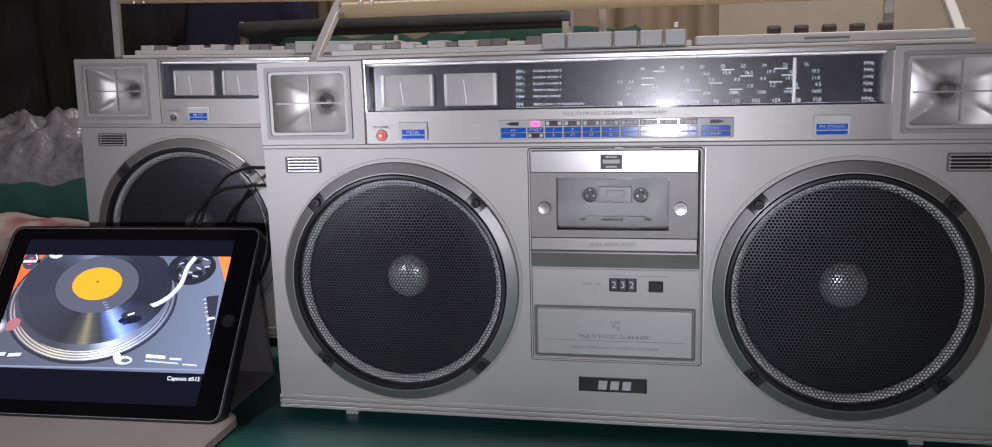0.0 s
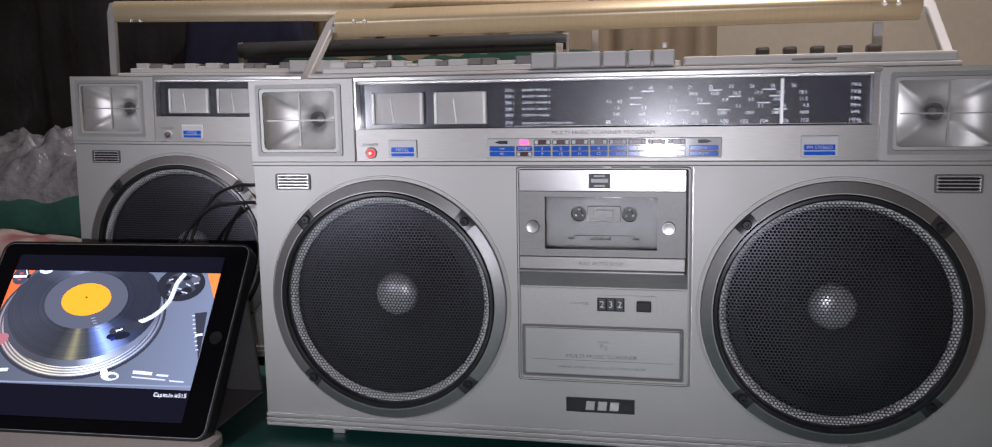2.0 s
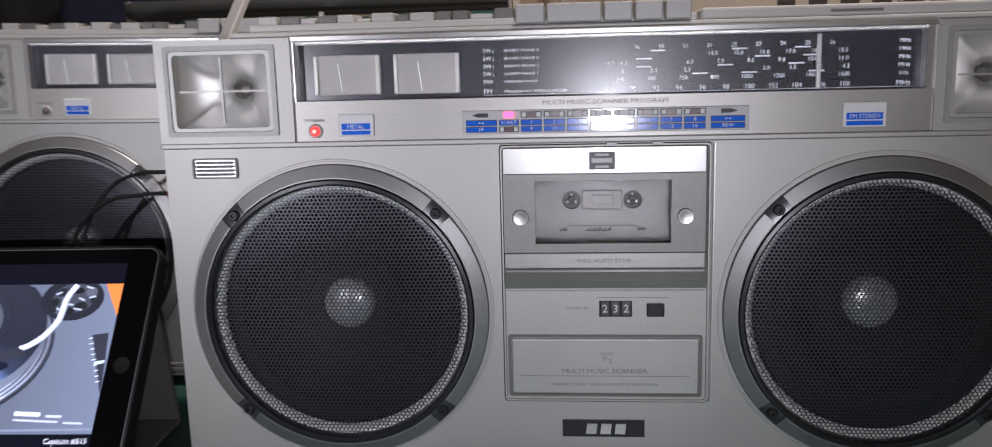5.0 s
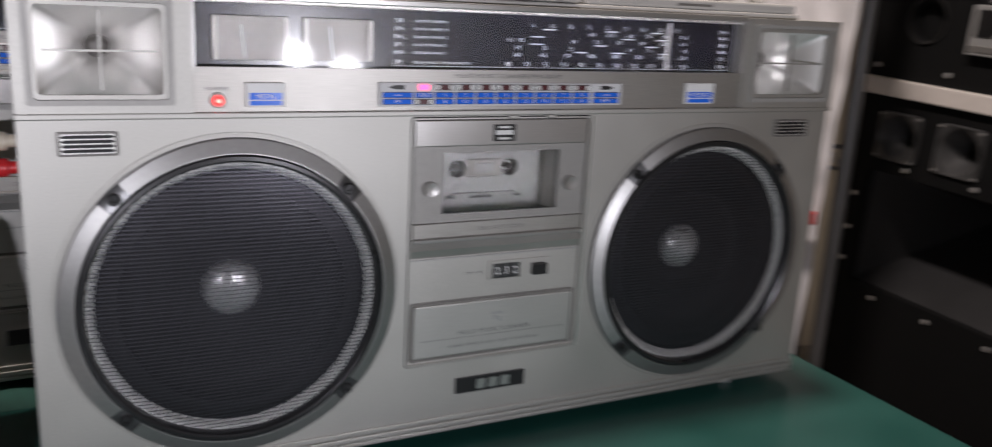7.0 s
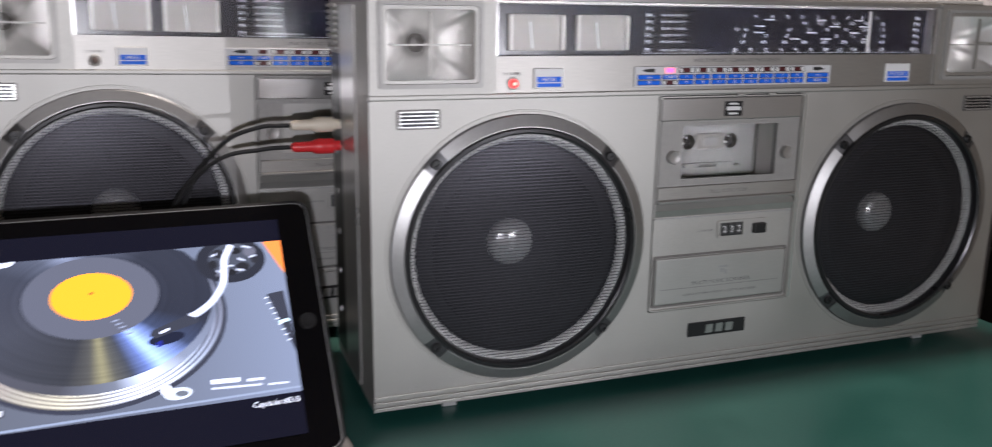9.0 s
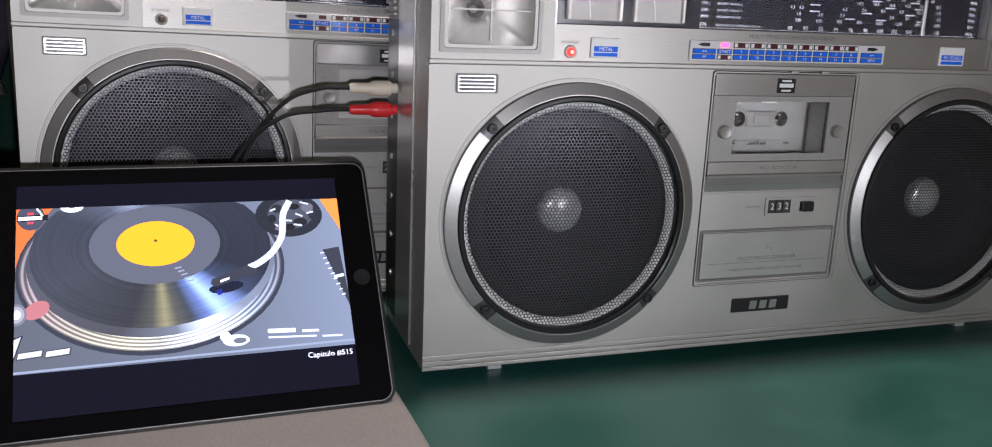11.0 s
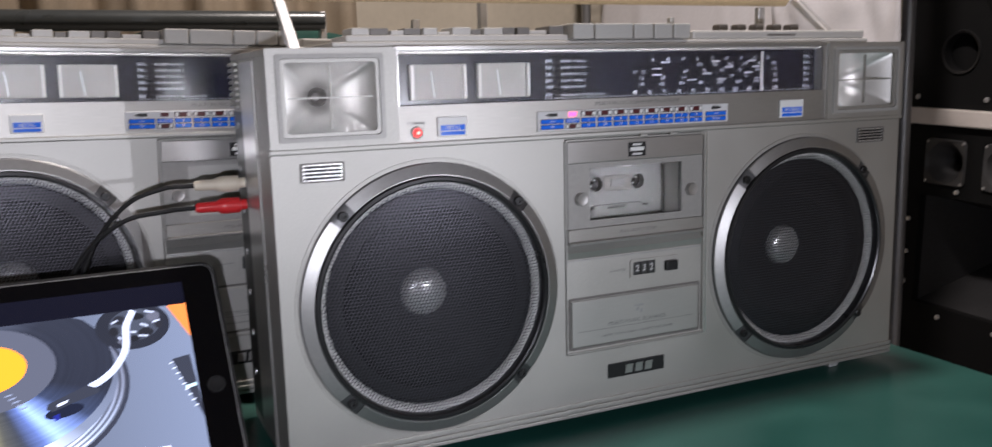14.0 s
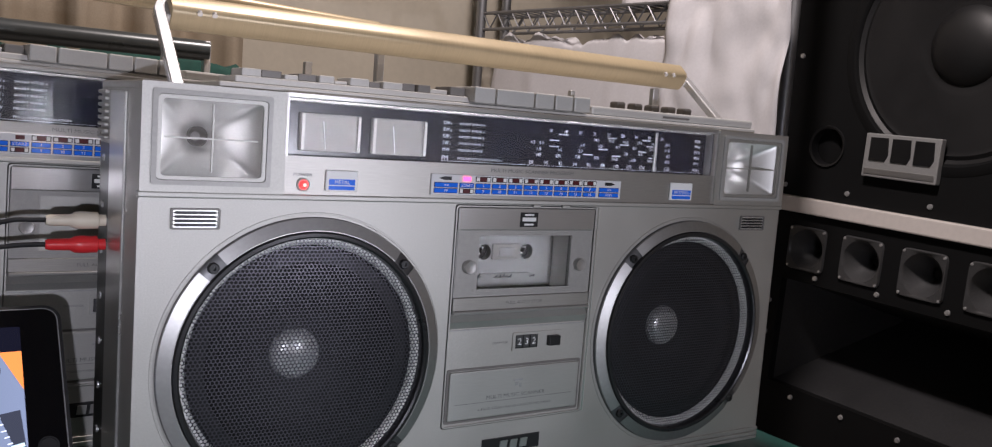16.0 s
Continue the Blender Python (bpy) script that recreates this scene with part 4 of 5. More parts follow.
def stroke(points, width, color, level, power=1.0):
    pts = [Vector((S(u), 0, T(v))) for u, v in points]
    bm = bmesh.new()
    sides = []
    for i, p in enumerate(pts):
        d = (pts[min(i + 1, len(pts) - 1)] - pts[max(i - 1, 0)]).normalized()
        n = Vector((-d.z, 0, d.x)) * width / 2
        sides.append([bm.verts.new((q.x, -0.0004 - 0.00004 * level, q.z)) for q in (p + n, p - n)])
    for a, b in zip(sides, sides[1:]):
        bm.faces.new((a[0], a[1], b[1], b[0]))
    part("picture_line", bm, screen_mat("screen_line", color, power), SCREEN)


def glow(name, cx, cz, sx, sz, ramp, around=True, stripes=0.0, uneven=0.0):
    """A screen colour that changes round a centre (or along x), with rings or fine grooves."""
    m = screen_mat(name, (0, 0, 0))
    nt = m.node_tree
    add = lambda kind: nt.nodes.new(kind)
    join = nt.links.new
    tc, sub, mul, sep, com = add("ShaderNodeTexCoord"), add("ShaderNodeVectorMath"), add("ShaderNodeVectorMath"), add("ShaderNodeSeparateXYZ"), add("ShaderNodeCombineXYZ")
    sub.operation, mul.operation = "SUBTRACT", "MULTIPLY"
    sub.inputs[1].default_value = (cx, 0, cz)
    mul.inputs[1].default_value = (1 / sx, 0, 1 / sz)
    join(tc.outputs["Object"], sub.inputs[0])
    join(sub.outputs[0], mul.inputs[0])
    join(mul.outputs[0], sep.inputs[0])
    join(sep.outputs["X"], com.inputs["X"])
    join(sep.outputs["Z"], com.inputs["Y"])
    grad, cr = add("ShaderNodeTexGradient"), add("ShaderNodeValToRGB")
    grad.gradient_type = "RADIAL" if around else "LINEAR"
    join(com.outputs[0], grad.inputs["Vector"])
    join(grad.outputs["Fac"], cr.inputs["Fac"])
    els = cr.color_ramp.elements
    stops = sorted(((0.5 - a / 360 if around else a), c) for a, c in ramp)
    while len(els) < len(stops):
        els.new(0.5)
    for e, (p, c) in zip(els, stops):
        e.position, e.color = p, (0.92 * c[0], 0.98 * c[1], 1.12 * c[2], 1)
    last = cr.outputs["Color"]
    if stripes or uneven:
        ln, scale = add("ShaderNodeVectorMath"), add("ShaderNodeVectorMath")
        ln.operation, scale.operation = "LENGTH", "SCALE"
        join(com.outputs[0], ln.inputs[0])
        rng = add("ShaderNodeMapRange")
        if stripes:
            k, sn = add("ShaderNodeMath"), add("ShaderNodeMath")
            k.operation, sn.operation = "MULTIPLY", "SINE"
            k.inputs[1].default_value = stripes
            join(ln.outputs["Value"], k.inputs[0])
            join(k.outputs[0], sn.inputs[0])
            rng.inputs["From Min"].default_value, rng.inputs["To Min"].default_value = -0.6, 0.28
            rng.inputs["From Max"].default_value, rng.inputs["To Max"].default_value = 0.8, 1.0
            join(sn.outputs[0], rng.inputs["Value"])
        else:
            nz = add("ShaderNodeTexNoise")
            nz.noise_dimensions = "1D"
            nz.inputs["Scale"].default_value, nz.inputs["Detail"].default_value = 26.0, 3.0
            join(ln.outputs["Value"], nz.inputs["W"])
            rng.inputs["From Min"].default_value, rng.inputs["To Min"].default_value = 0.3, 1 - uneven
            rng.inputs["From Max"].default_value, rng.inputs["To Max"].default_value = 0.7, 1 + uneven
            join(nz.outputs["Fac"], rng.inputs["Value"])
        join(last, scale.inputs[0])
        join(rng.outputs[0], scale.inputs["Scale"])
        last = scale.outputs[0]
    join(last, nt.nodes["Principled BSDF"].inputs["Emission Color"])
    return m


def painted(points, level, mat):
    shape(points, (0, 0, 0), level).data.materials[0] = mat


painted([(-0.08, 0), (1, 0), (1, 1), (-0.08, 1)], 0, glow("screen_deck", S(-0.08), 0, 0.239, 1, [(0.0, (0.075, 0.080, 0.090)), (0.6, (0.100, 0.112, 0.135)), (1.0, (0.150, 0.172, 0.215))], False))
shape([(-0.08, 0), (0.035, 0), (-0.015, 0.13), (-0.06, 0.33), (-0.08, 0.37)], (0.72, 0.12, 0.03), 1)
shape([(0.935, 0), (1, 0), (1, 0.23)], (0.78, 0.20, 0.04), 1)
CU, CV = 0.355, 0.41
shape(oval(CU, CV + 0.012, 0.430, 0.535), (0.030, 0.032, 0.042), 2)
SHINE = [(179, (0.24, 0.21, 0.21)), (-179, (0.24, 0.21, 0.21)), (-140, (0.10, 0.105, 0.12)), (-60, (0.09, 0.095, 0.11)), (10, (0.20, 0.21, 0.25)), (42, (0.38, 0.42, 0.50)), (58, (0.95, 1.0, 1.05)), (69, (1.2, 1.2, 1.2)), (79, (0.85, 0.88, 0.95)), (89, (0.55, 0.52, 0.44)), (104, (0.62, 0.56, 0.40)), (128, (0.42, 0.38, 0.30)), (152, (0.40, 0.30, 0.28)), (168, (0.30, 0.24, 0.24))]
painted(oval(CU, CV, 0.420, 0.520), 4, glow("screen_rim", S(CU), T(CV), 0.222 * 0.420, 0.1265 * 0.520, SHINE, True, 150.0))
painted(oval(CU, CV - 0.045, 0.398, 0.484), 8, glow("screen_mat", S(CU), T(CV), 0.222 * 0.4, 0.1265 * 0.49, [(-175, (0.05, 0.052, 0.062)), (-60, (0.035, 0.037, 0.045)), (40, (0.16, 0.18, 0.22)), (62, (0.55, 0.60, 0.70)), (80, (0.12, 0.13, 0.15)), (110, (0.05, 0.05, 0.055)), (165, (0.06, 0.06, 0.07))]))
LUSTRE = [(179, (0.036, 0.038, 0.047)), (-179, (0.036, 0.038, 0.047)), (-150, (0.034, 0.037, 0.047)), (-126, (0.065, 0.072, 0.090)), (-108, (0.17, 0.19, 0.24)), (-92, (0.070, 0.076, 0.095)), (-50, (0.024, 0.026, 0.034)), (25, (0.020, 0.022, 0.030)), (44, (0.035, 0.045, 0.075)), (54, (0.16, 0.22, 0.42)), (61, (0.32, 0.46, 0.88)), (67, (0.10, 0.14, 0.30)), (75, (0.038, 0.042, 0.050)), (82, (0.070, 0.068, 0.055)), (87, (0.20, 0.18, 0.095)), (93, (0.060, 0.058, 0.050)), (103, (0.028, 0.029, 0.032)), (150, (0.040, 0.042, 0.050))]
painted(oval(CU, CV - 0.095, 0.388, 0.478), 10, glow("screen_record", S(0.358), T(0.27), 0.222 * 0.388, 0.1265 * 0.478, LUSTRE, True, 0.0, 0.09))
shape(oval(0.358, 0.267, 0.212, 0.255), (0.080, 0.083, 0.098), 13)
shape(oval(0.358, 0.260, 0.1265, 0.147), (0.95, 0.30, 0.015), 14, 1.05)
shape(oval(0.357, 0.242, 0.006, 0.009, 0, 12), (0.10, 0.05, 0.02), 15)
for i in range(5):
    stroke([(0.415 + 0.010 * i, 0.43 + 0.022 * i), (0.436 + 0.010 * i, 0.422 + 0.022 * i)], 0.0012, (0.20, 0.22, 0.27), 15)
for k, c in ((1.0, (0.34, 0.12, 0.12)), (0.8, (0.46, 0.10, 0.11)), (0.6, (0.60, 0.07, 0.09)), (0.35, (0.78, 0.10, 0.13))):
    shape(oval(-0.010, 0.635, 0.034 * k, 0.058 * k, 20, 24), c, 15 + k)
for k, c in ((1.0, (0.13, 0.13, 0.15)), (0.75, (0.26, 0.24, 0.26)), (0.45, (0.48, 0.42, 0.45)), (0.2, (0.85, 0.75, 0.78))):
    shape(oval(-0.068, 0.655, 0.030 * k, 0.065 * k, 0, 24), c, 17 + 0.3 * (1 - k))
shape([(-0.0743, 0.79), (-0.047, 0.775), (-0.0743, 0.93)], (0.03, 0.03, 0.035), 14.5)
shape([(-0.0743, 0.80), (-0.054, 0.785), (-0.0743, 0.905)], (0.42, 0.45, 0.50), 15)
for a in (-0.064, 0.016):
    shape([(a, 0.876), (a + 0.076, 0.866), (a + 0.073, 0.912), (a - 0.004, 0.922)], (0.05, 0.05, 0.055), 15)
    shape([(a + 0.004, 0.882), (a + 0.071, 0.873), (a + 0.068, 0.904), (a, 0.913)], (0.50, 0.51, 0.52), 15.5)
shape(oval(0.095, 0.0, 0.036, 0.034, 0, 24), (0.60, 0.62, 0.66), 16)
shape(oval(0.095, -0.006, 0.012, 0.012, 0, 16), (0.10, 0.10, 0.11), 17)
shape(oval(-0.030, 0.055, 0.042, 0.085, 0, 24), (0.05, 0.05, 0.065), 16)
shape([(-0.072, 0.045), (0.022, 0.040), (0.022, 0.078), (-0.072, 0.083)], (0.012, 0.012, 0.014), 17)
shape([(-0.068, 0.052), (0.004, 0.049), (0.004, 0.072), (-0.068, 0.076)], (0.75, 0.75, 0.75), 18)
shape([(-0.040, 0.026), (-0.022, 0.025), (-0.022, 0.040), (-0.040, 0.041)], (0.70, 0.05, 0.07), 18)
shape([(-0.040, 0.086), (-0.022, 0.085), (-0.022, 0.098), (-0.040, 0.099)], (0.70, 0.05, 0.07), 18)
stroke([(-0.012, 0.0), (0.006, 0.050)], 0.0012, (0.75, 0.76, 0.80), 18.5)
# tonearm
shape(oval(0.818, 0.108, 0.120, 0.152), (0.018, 0.019, 0.024), 16)
shape(oval(0.824, 0.10, 0.082, 0.105), (0.05, 0.055, 0.066), 17)
for u, v, ru, rv, c in ((0.80, 0.06, 0.02, 0.03, 0.02), (0.88, 0.16, 0.025, 0.03, 0.015), (0.91, 0.06, 0.022, 0.035, 0.10), (0.84, 0.19, 0.02, 0.02, 0.012), (0.78, 0.13, 0.015, 0.03, 0.015), (0.86, 0.05, 0.022, 0.022, 0.012), (0.925, 0.115, 0.014, 0.03, 0.02), (0.80, 0.20, 0.014, 0.014, 0.09)):
    shape(oval(u - 0.024, v, ru, rv, 0, 16), (c, c, c * 1.15), 18)
for u0, v0, u1, v1 in ((0.775, 0.075, 0.795, 0.06), (0.885, 0.02, 0.915, 0.035), (0.905, 0.10, 0.93, 0.09), (0.855, 0.175, 0.885, 0.185), (0.79, 0.17, 0.80, 0.185), (0.865, 0.10, 0.89, 0.12), (0.83, 0.145, 0.85, 0.15)):
    stroke([(u0 - 0.024, v0), (u1 - 0.024, v1)], 0.0016, (0.42, 0.44, 0.50), 18.5)
ARM = [(p.x, p.y) for p in smooth_path([(0.824, 0.008, 0), (0.797, 0.10, 0), (0.790, 0.20, 0), (0.780, 0.27, 0), (0.744, 0.362, 0), (0.700, 0.422, 0), (0.662, 0.452, 0)], 6)]
stroke(ARM, 0.0052, (0.42, 0.45, 0.52), 19)
stroke([(u - 0.002, v) for u, v in ARM], 0.0030, (0.88, 0.90, 0.95), 19.5)
shape(oval(0.580, 0.572, 0.060, 0.034, -18, 24), (0.010, 0.012, 0.022), 19.8)
shape([(0.535, 0.515), (0.655, 0.437), (0.690, 0.470), (0.685, 0.495), (0.60, 0.535), (0.545, 0.565), (0.528, 0.545)], (0.030, 0.032, 0.040), 20)
shape([(0.560, 0.525), (0.592, 0.507), (0.592, 0.522), (0.562, 0.541)], (0.66, 0.67, 0.72), 21)
shape([(0.545, 0.59), (0.565, 0.58), (0.565, 0.615), (0.55, 0.62)], (0.015, 0.02, 0.16), 21)
# pitch slider and printing, as plain bars
shape([(0.925, 0.36), (0.985, 0.345), (1.0, 0.66), (1.0, 0.75)], (0.03, 0.032, 0.04), 16)
for i in range(9):
    stroke([(0.915 + 0.0075 * i, 0.385 + 0.036 * i), (0.929 + 0.0075 * i, 0.380 + 0.036 * i)], 0.0009, (0.6, 0.62, 0.66), 17)
shape([(0.955, 0.54), (0.99, 0.53), (0.992, 0.55), (0.957, 0.56)], (0.55, 0.75, 0.70), 18)
shape([(0.706, 0.858), (0.800, 0.866), (0.800, 0.892), (0.706, 0.884)], (0.72, 0.74, 0.80), 16)
shape([(0.822, 0.880), (0.880, 0.884), (0.880, 0.900), (0.822, 0.896)], (0.55, 0.57, 0.62), 16)
shape([(0.706, 0.905), (0.870, 0.920), (0.870, 0.932), (0.706, 0.917)], (0.5, 0.52, 0.58), 16)
shape([(0.890, 0.925), (0.960, 0.930), (0.960, 0.942), (0.890, 0.937)], (0.5, 0.52, 0.58), 16)
shape([(-0.08, 0.985), (1.0, 0.965), (1.0, 0.978), (-0.08, 0.998)], (0.20, 0.23, 0.28), 16)
shape(oval(0.600, 0.912, 0.044, 0.036, 0, 20), (0.62, 0.66, 0.70), 16)
shape(oval(0.612, 0.914, 0.022, 0.018, 0, 16), (0.10, 0.11, 0.12), 16.5)
shape(oval(0.565, 0.882, 0.018, 0.03, 0, 16), (0.75, 0.78, 0.84), 17)
part("caption", letters(bmesh.new(), "Capitulo #515", S(0.990), T(1.0) - 0.0058, 0.0060, -0.0006, "RIGHT"), screen_mat("screen_caption", (0.85, 0.85, 0.85)), SCREEN)

folio = tagged(empty("tablet_folio", pose(-0.1827, -0.003, 0, 0, 0, 2.1)), "grey fabric folio stand carrying the tablet", "tablet case")
bm = bmesh.new()
outline = rect(-0.152, -0.150, 0.151, -0.03, 0.014, 6)
levels = [[bm.verts.new((x * k, -0.09 + (y + 0.09) * k, z)) for x, y in outline] for z, k in ((0.001, 0.985), (0.003, 1.0), (0.011, 1.0), (0.0135, 0.98))]
for a, b in zip(levels, levels[1:]):
    for i in range(len(a)):
        bm.faces.new((a[i], a[(i + 1) % len(a)], b[(i + 1) % len(a)], b[i]))
bm.faces.new(levels[0]), bm.faces.new(levels[-1])
part("base_flap", bm, FOLIO, folio)
bm = bmesh.new()
pa = [(-0.14, 0.050, 0.148), (0.138, 0.050, 0.148), (0.124, 0.110, 0.004), (-0.14, 0.110, 0.004)]
fr = [bm.verts.new(p) for p in pa]
bk = [bm.verts.new((p[0], p[1] + 0.004, p[2] + 0.002)) for p in pa]
for i in range(4):
    bm.faces.new((fr[i], fr[(i + 1) % 4], bk[(i + 1) % 4], bk[i]))
bm.faces.new(fr), bm.faces.new(bk)
part("prop_flap", bm, FOLIO, folio)
part("ground_flap", blk(-0.14, 0.125, -0.03, 0.112, 0.0005, 0.0035, 0.001), FOLIO, folio)
cs = part("back_case", plate(rect(-HW - 0.002, -HB - 0.002, HW + 0.002, HH + 0.002, 0.012, 6), [rect(-HW + 0.0002, -HB + 0.0002, HW - 0.0002, HH - 0.0002, 0.010, 6)], 0.0005, 0.016), BLACK, folio, "black rubber case edge")
cs.matrix_local = folio.matrix_world.inverted() @ PAD

# ---- cinch cables ----
RUBBER = material("black_rubber", (0.012, 0.012, 0.013), 0.45)
WHITEPLUG = material("cream_plug", (0.74, 0.66, 0.54), 0.4)
REDPLUG = material("red_plug", (0.72, 0.03, 0.035), 0.35)


def plug(z, y, mat, label, bend):
    ob = tagged(empty("cinch_cable"), label, "cable", "audio cables")
    bm = bmesh.new()
    prof = [(0.0, 0.0), (0.0045, 0.0), (0.0045, 0.005), (0.0066, 0.006), (0.0070, 0.017), (0.0066, 0.022), (0.0048, 0.025), (0.0044, 0.040), (0.0034, 0.0425), (0.0, 0.0425)]
    lathe(prof, 0, 0, 20, bm)
    bm.transform(pose(-0.004, y, z, 0, 0, 90) @ Matrix.Identity(4))
    part("plug", bm, mat, ob, "", True)
    part("cord", rod(smooth_path([(-0.0455, y, z), (-0.056, y, z)] + bend), 0.0019, 8), RUBBER, ob, "black rubber cord", True)
    return ob


plug(0.240, 0.100, WHITEPLUG, "black audio cable with a cream cinch plug in the recorder's side", [(-0.072, 0.101, 0.239), (-0.100, 0.104, 0.228), (-0.128, 0.108, 0.195), (-0.142, 0.112, 0.15), (-0.14, 0.135, 0.06), (-0.12, 0.15, 0.003)])
plug(0.221, 0.100, REDPLUG, "black audio cable with a red cinch plug in the recorder's side", [(-0.072, 0.099, 0.220), (-0.105, 0.10, 0.214), (-0.138, 0.104, 0.186), (-0.155, 0.11, 0.14), (-0.15, 0.13, 0.06), (-0.13, 0.145, 0.003)])


# ---- things behind ----
def cloth(name, x0, x1, y0, y1, z0, z1, mat, label, category, seed, lump=0.05, nx=40, ny=24, steep=5.0, fine=1.0):
    """A draped heap: an uneven, folded skin down to its base."""
    bm = bmesh.new()
    grid = []
    for j in range(ny + 1):
        row = []
        for i in range(nx + 1):
            u, v = i / nx, j / ny
            edge = min(min(u, 1 - u) * steep, min(v, 1 - v) * steep, 1.0)
            edge = math.sin(edge * math.pi / 2) ** 0.6
            p = Vector((x0 + (x1 - x0) * u, y0 + (y1 - y0) * v, 0))
            n = noise.fractal(p * 7 * fine + Vector((seed, 0, 0)), 1.0, 2.0, 4)
            f = abs(noise.noise(p * 16 * fine + Vector((0, seed, 0))))
            z = z0 + (z1 - z0) * edge + lump * (n - 0.6 * f) * edge
            row.append(bm.verts.new((p.x + lump * 0.5 * n * (1 - edge), p.y + lump * 0.4 * n * (1 - edge), max(z, z0))))
        grid.append(row)
    for j in range(ny):
        for i in range(nx):
            bm.faces.new((grid[j][i], grid[j][i + 1], grid[j + 1][i + 1], grid[j + 1][i]))
    ob = part(name, bm, mat, None, "", False)
    for p in ob.data.polygons:
        p.use_smooth = True
    return tagged(ob, label, category)


# curtain
bm = bmesh.new()
rows = []
for j in range(2):
    rows.append([bm.verts.new((-1.6 + 2.08 * i / 160, 1.36 + 0.03 * math.sin(i * 0.55) + 0.012 * math.sin(i * 1.3 + 1), -0.5 + 2.2 * j)) for i in range(161)])
for i in range(160):
    bm.faces.new((rows[0][i], rows[0][i + 1], rows[1][i + 1], rows[1][i]))
cur = tagged(part("curtain", bm, CURTAIN, None, "", False), "pleated beige curtain before the wall", "curtain")
for p in cur.data.polygons:
    p.use_smooth = True

# wire shelf with white cloths, standing along the room's side
SHELF = pose(1.218, 0.520, 0, 0, 0, 101)
LEN, DEEP = 0.81, -0.085
shelf = tagged(empty("wire_shelf", SHELF), "chromed wire shelf draped with white cloths", "shelf")
for x, y in ((0, 0), (LEN, 0), (0, DEEP), (LEN, DEEP)):
    part("post", rod([(x, y, -0.75), (x, y, 1.2)], 0.0125, 12), STEEL, shelf, "", True)
for z in (0.60, 0.10, 1.05):
    for y in (0, DEEP):
        part("rail", rod([(0, y, z + 0.02), (LEN, y, z + 0.02)], 0.004, 8), STEEL, shelf)
        part("rail", rod([(0, y, z - 0.02), (LEN, y, z - 0.02)], 0.004, 8), STEEL, shelf)
        part("truss", rod([(0.01 + 0.0255 * i, y, z + (0.018 if i % 2 else -0.018)) for i in range(32)], 0.0025, 6), STEEL, shelf)
    for i in range(29):
        part("wire", rod([(0.012 + 0.028 * i, 0, z + 0.022), (0.012 + 0.028 * i, DEEP, z + 0.022)], 0.002, 5), STEEL, shelf)
heap = cloth("folded_cloth", 0.03, 0.795, DEEP + 0.004, -0.01, 0.124, 0.56, SHEET, "crumpled white cloths heaped on the wire shelf", "cloth", 3.0, 0.05, 100, 44, 12.0)
heap.matrix_world = SHELF
top = cloth("folded_cloth", 0.02, 0.38, DEEP + 0.02, -0.01, 0.623, 0.72, SHEET, "white cloth lying on the upper wire shelf", "cloth", 5.0, 0.05)
top.matrix_world = SHELF
bm = bmesh.new()
rows = []
for j in range(72):
    rows.append([bm.verts.new((-0.065 + 0.275 * i / 24 + 0.02 * (j / 29), 0.020 + 0.024 * abs(noise.noise(Vector((i * 0.20, j * 0.09, 2)))) + 0.010 * abs(noise.noise(Vector((i * 0.20 + j * 0.10, j * 0.12 - i * 0.05, 7)))) + 0.002 * noise.noise(Vector((i * 0.5, j * 0.4, 3))) + 0.004 * math.sin(i * 0.6 + j * 0.08), 0.70 - 0.42 * j / 29)) for i in range(25)])
for a, b in zip(rows, rows[1:]):
    for i in range(24):
        bm.faces.new((a[i], a[i + 1], b[i + 1], b[i]))
hang = tagged(part("hanging_cloth", bm, SHEET), "white cloth hanging over the shelf's front", "cloth")
hang.matrix_world = SHELF
bm = blk(-0.012, 0.012, -0.006, 0.006, -0.012, 0.012, 0.004)
red = tagged(part("clothes_peg", bm, material("red_plastic", (0.62, 0.03, 0.03), 0.4, 0, 0.05, 300)), "small red plastic peg on the white cloth", "peg")
red.matrix_world = SHELF @ pose(-0.030, 0.052, 0.014)
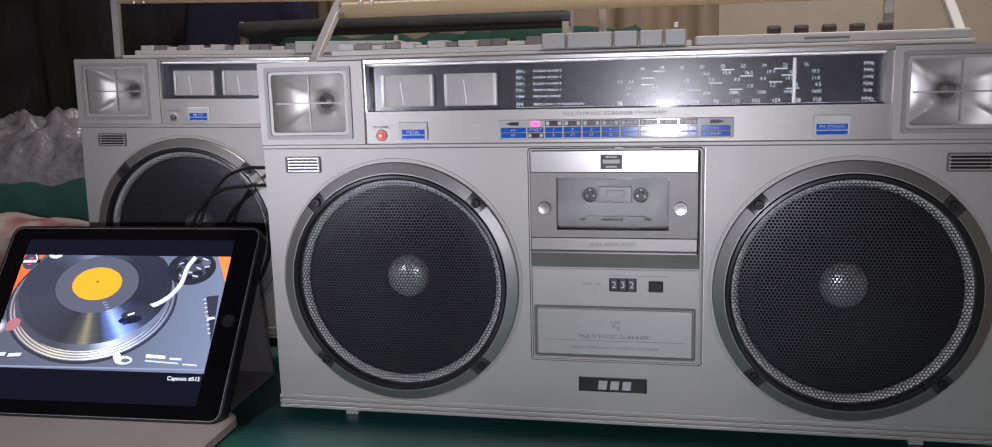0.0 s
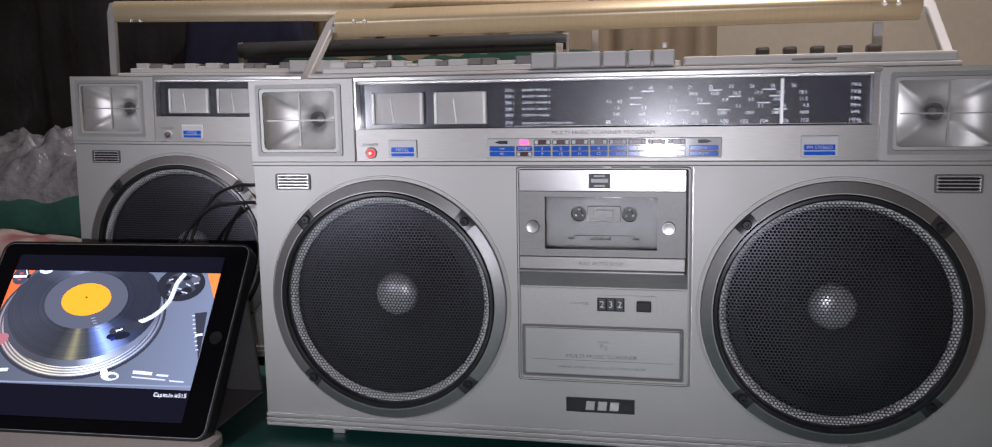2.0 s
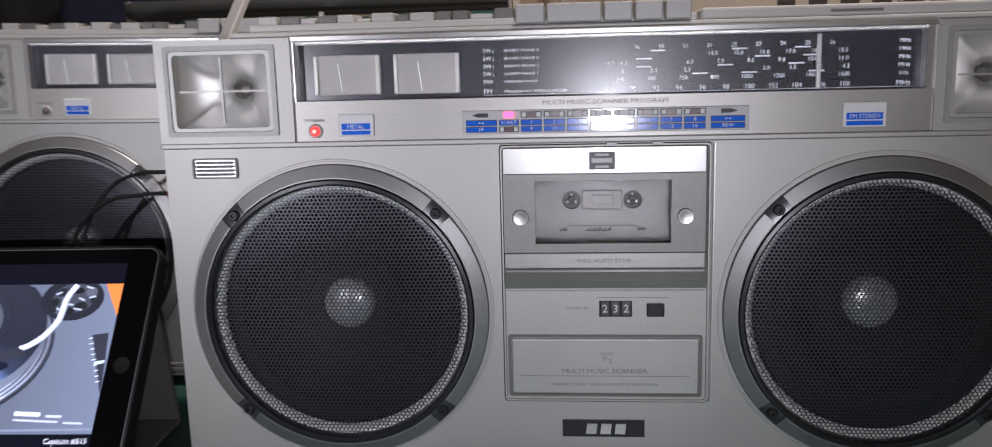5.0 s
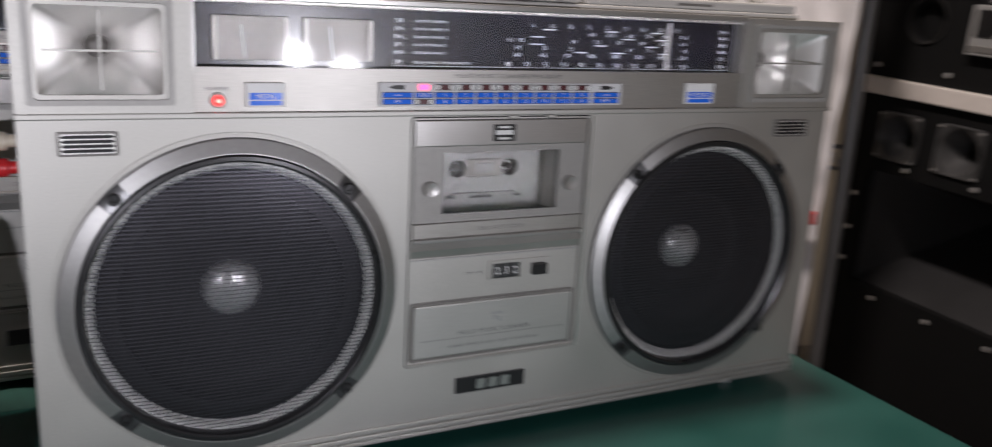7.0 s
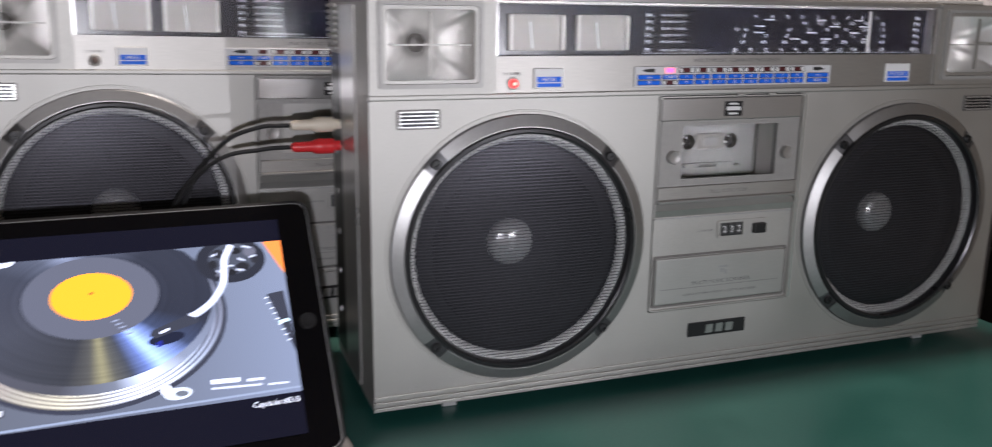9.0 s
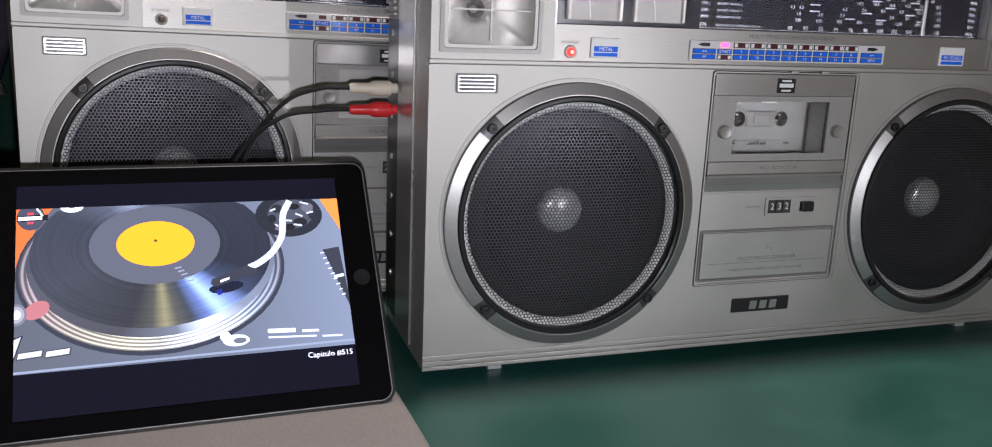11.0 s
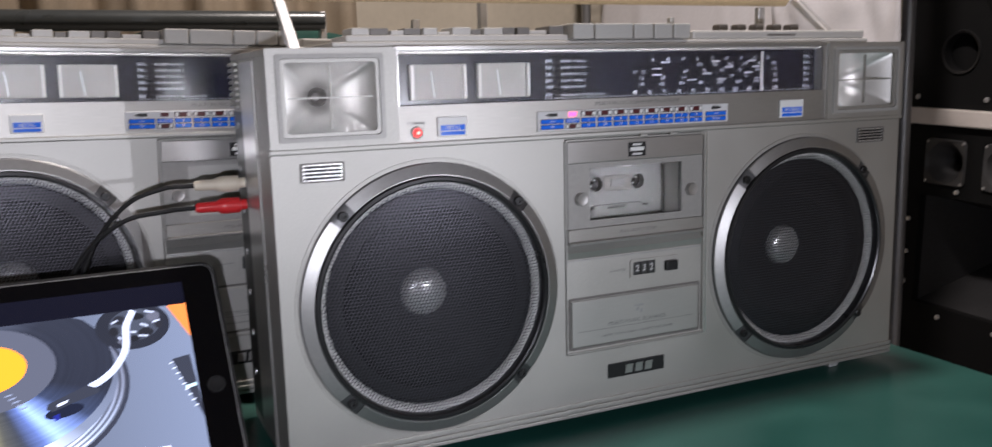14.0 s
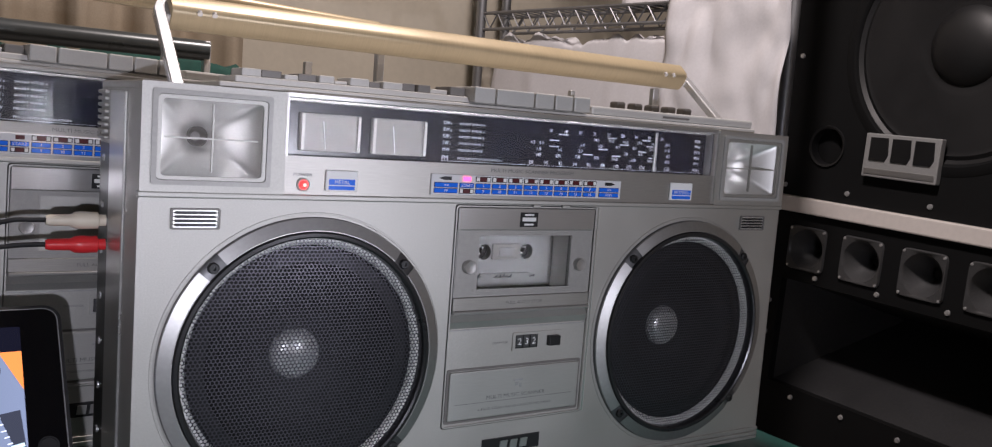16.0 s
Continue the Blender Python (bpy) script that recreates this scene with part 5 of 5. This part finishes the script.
sol = hang.modifiers.new("thickness", "SOLIDIFY")
sol.thickness = 0.002
for p in hang.data.polygons:
    p.use_smooth = True

# third radio with a dark handle, green cloth behind
third = tagged(empty("portable_radio"), "dark portable radio with a thick dark grey handle", "radio")
part("radio_body", blk(-0.40, 0.28, 0.61, 0.73, 0.0, 0.365, 0.006), GREYKEY, third)
part("handle_bar", rod([(-0.352, 0.67, 0.414), (-0.35, 0.67, 0.414), (0.217, 0.67, 0.414), (0.219, 0.67, 0.414)], 0.0145, 18), TUBE, third, "dark grey round handle bar", True)
for x in (-0.350, 0.217):
    part("handle_bracket", blk(x - 0.005, x + 0.005, 0.662, 0.678, 0.36, 0.428, 0.002), CHROME, third)
cloth("green_cloth", -0.47, 0.47, 0.75, 0.872, 0.001, 0.408, GREENCLOTH, "dark green cloth heaped behind the radios", "cloth", 9.0, 0.03, 60, 24)
cloth("navy_garment", -0.62, -0.30, 0.876, 0.990, 0.001, 0.55, NAVY, "dark navy garment heaped behind the recorders", "clothing", 12.0, 0.05, 50, 24)
cloth("black_garment", -2.0, -0.46, 1.02, 1.33, -0.75, 0.95, DARKCLOTH, "black cloth heaped high in the corner", "clothing", 15.0, 0.16, 130, 50, 9.0, 1.3)
cloth("plastic_bag", -1.10, -0.43, 0.46, 0.74, 0.165, 0.268, PLASTICBAG, "crumpled grey translucent plastic bag", "bag", 18.0, 0.045, 150, 70, 3.2, 1.35)
cloth("folded_green_cloth", -1.15, -0.425, 0.40, 0.745, 0.001, 0.182, GREENCLOTH, "folded dark green cloth bundle", "cloth", 21.0, 0.02, 40, 24, 9.0)
cloth("floral_cloth", -1.10, -0.42, 0.20, 0.395, 0.001, 0.135, FLORAL, "pale floral cloth folded on the table", "cloth", 24.0, 0.015, 40, 24, 9.0)
cloth("folded_mat", -0.332, 0.02, 0.172, 0.40, 0.0005, 0.0108, GREENCLOTH, "thin folded green cloth under the second recorder", "cloth", 27.0, 0.0, 8, 8, 60.0).matrix_world = pose(0, 0, 0)
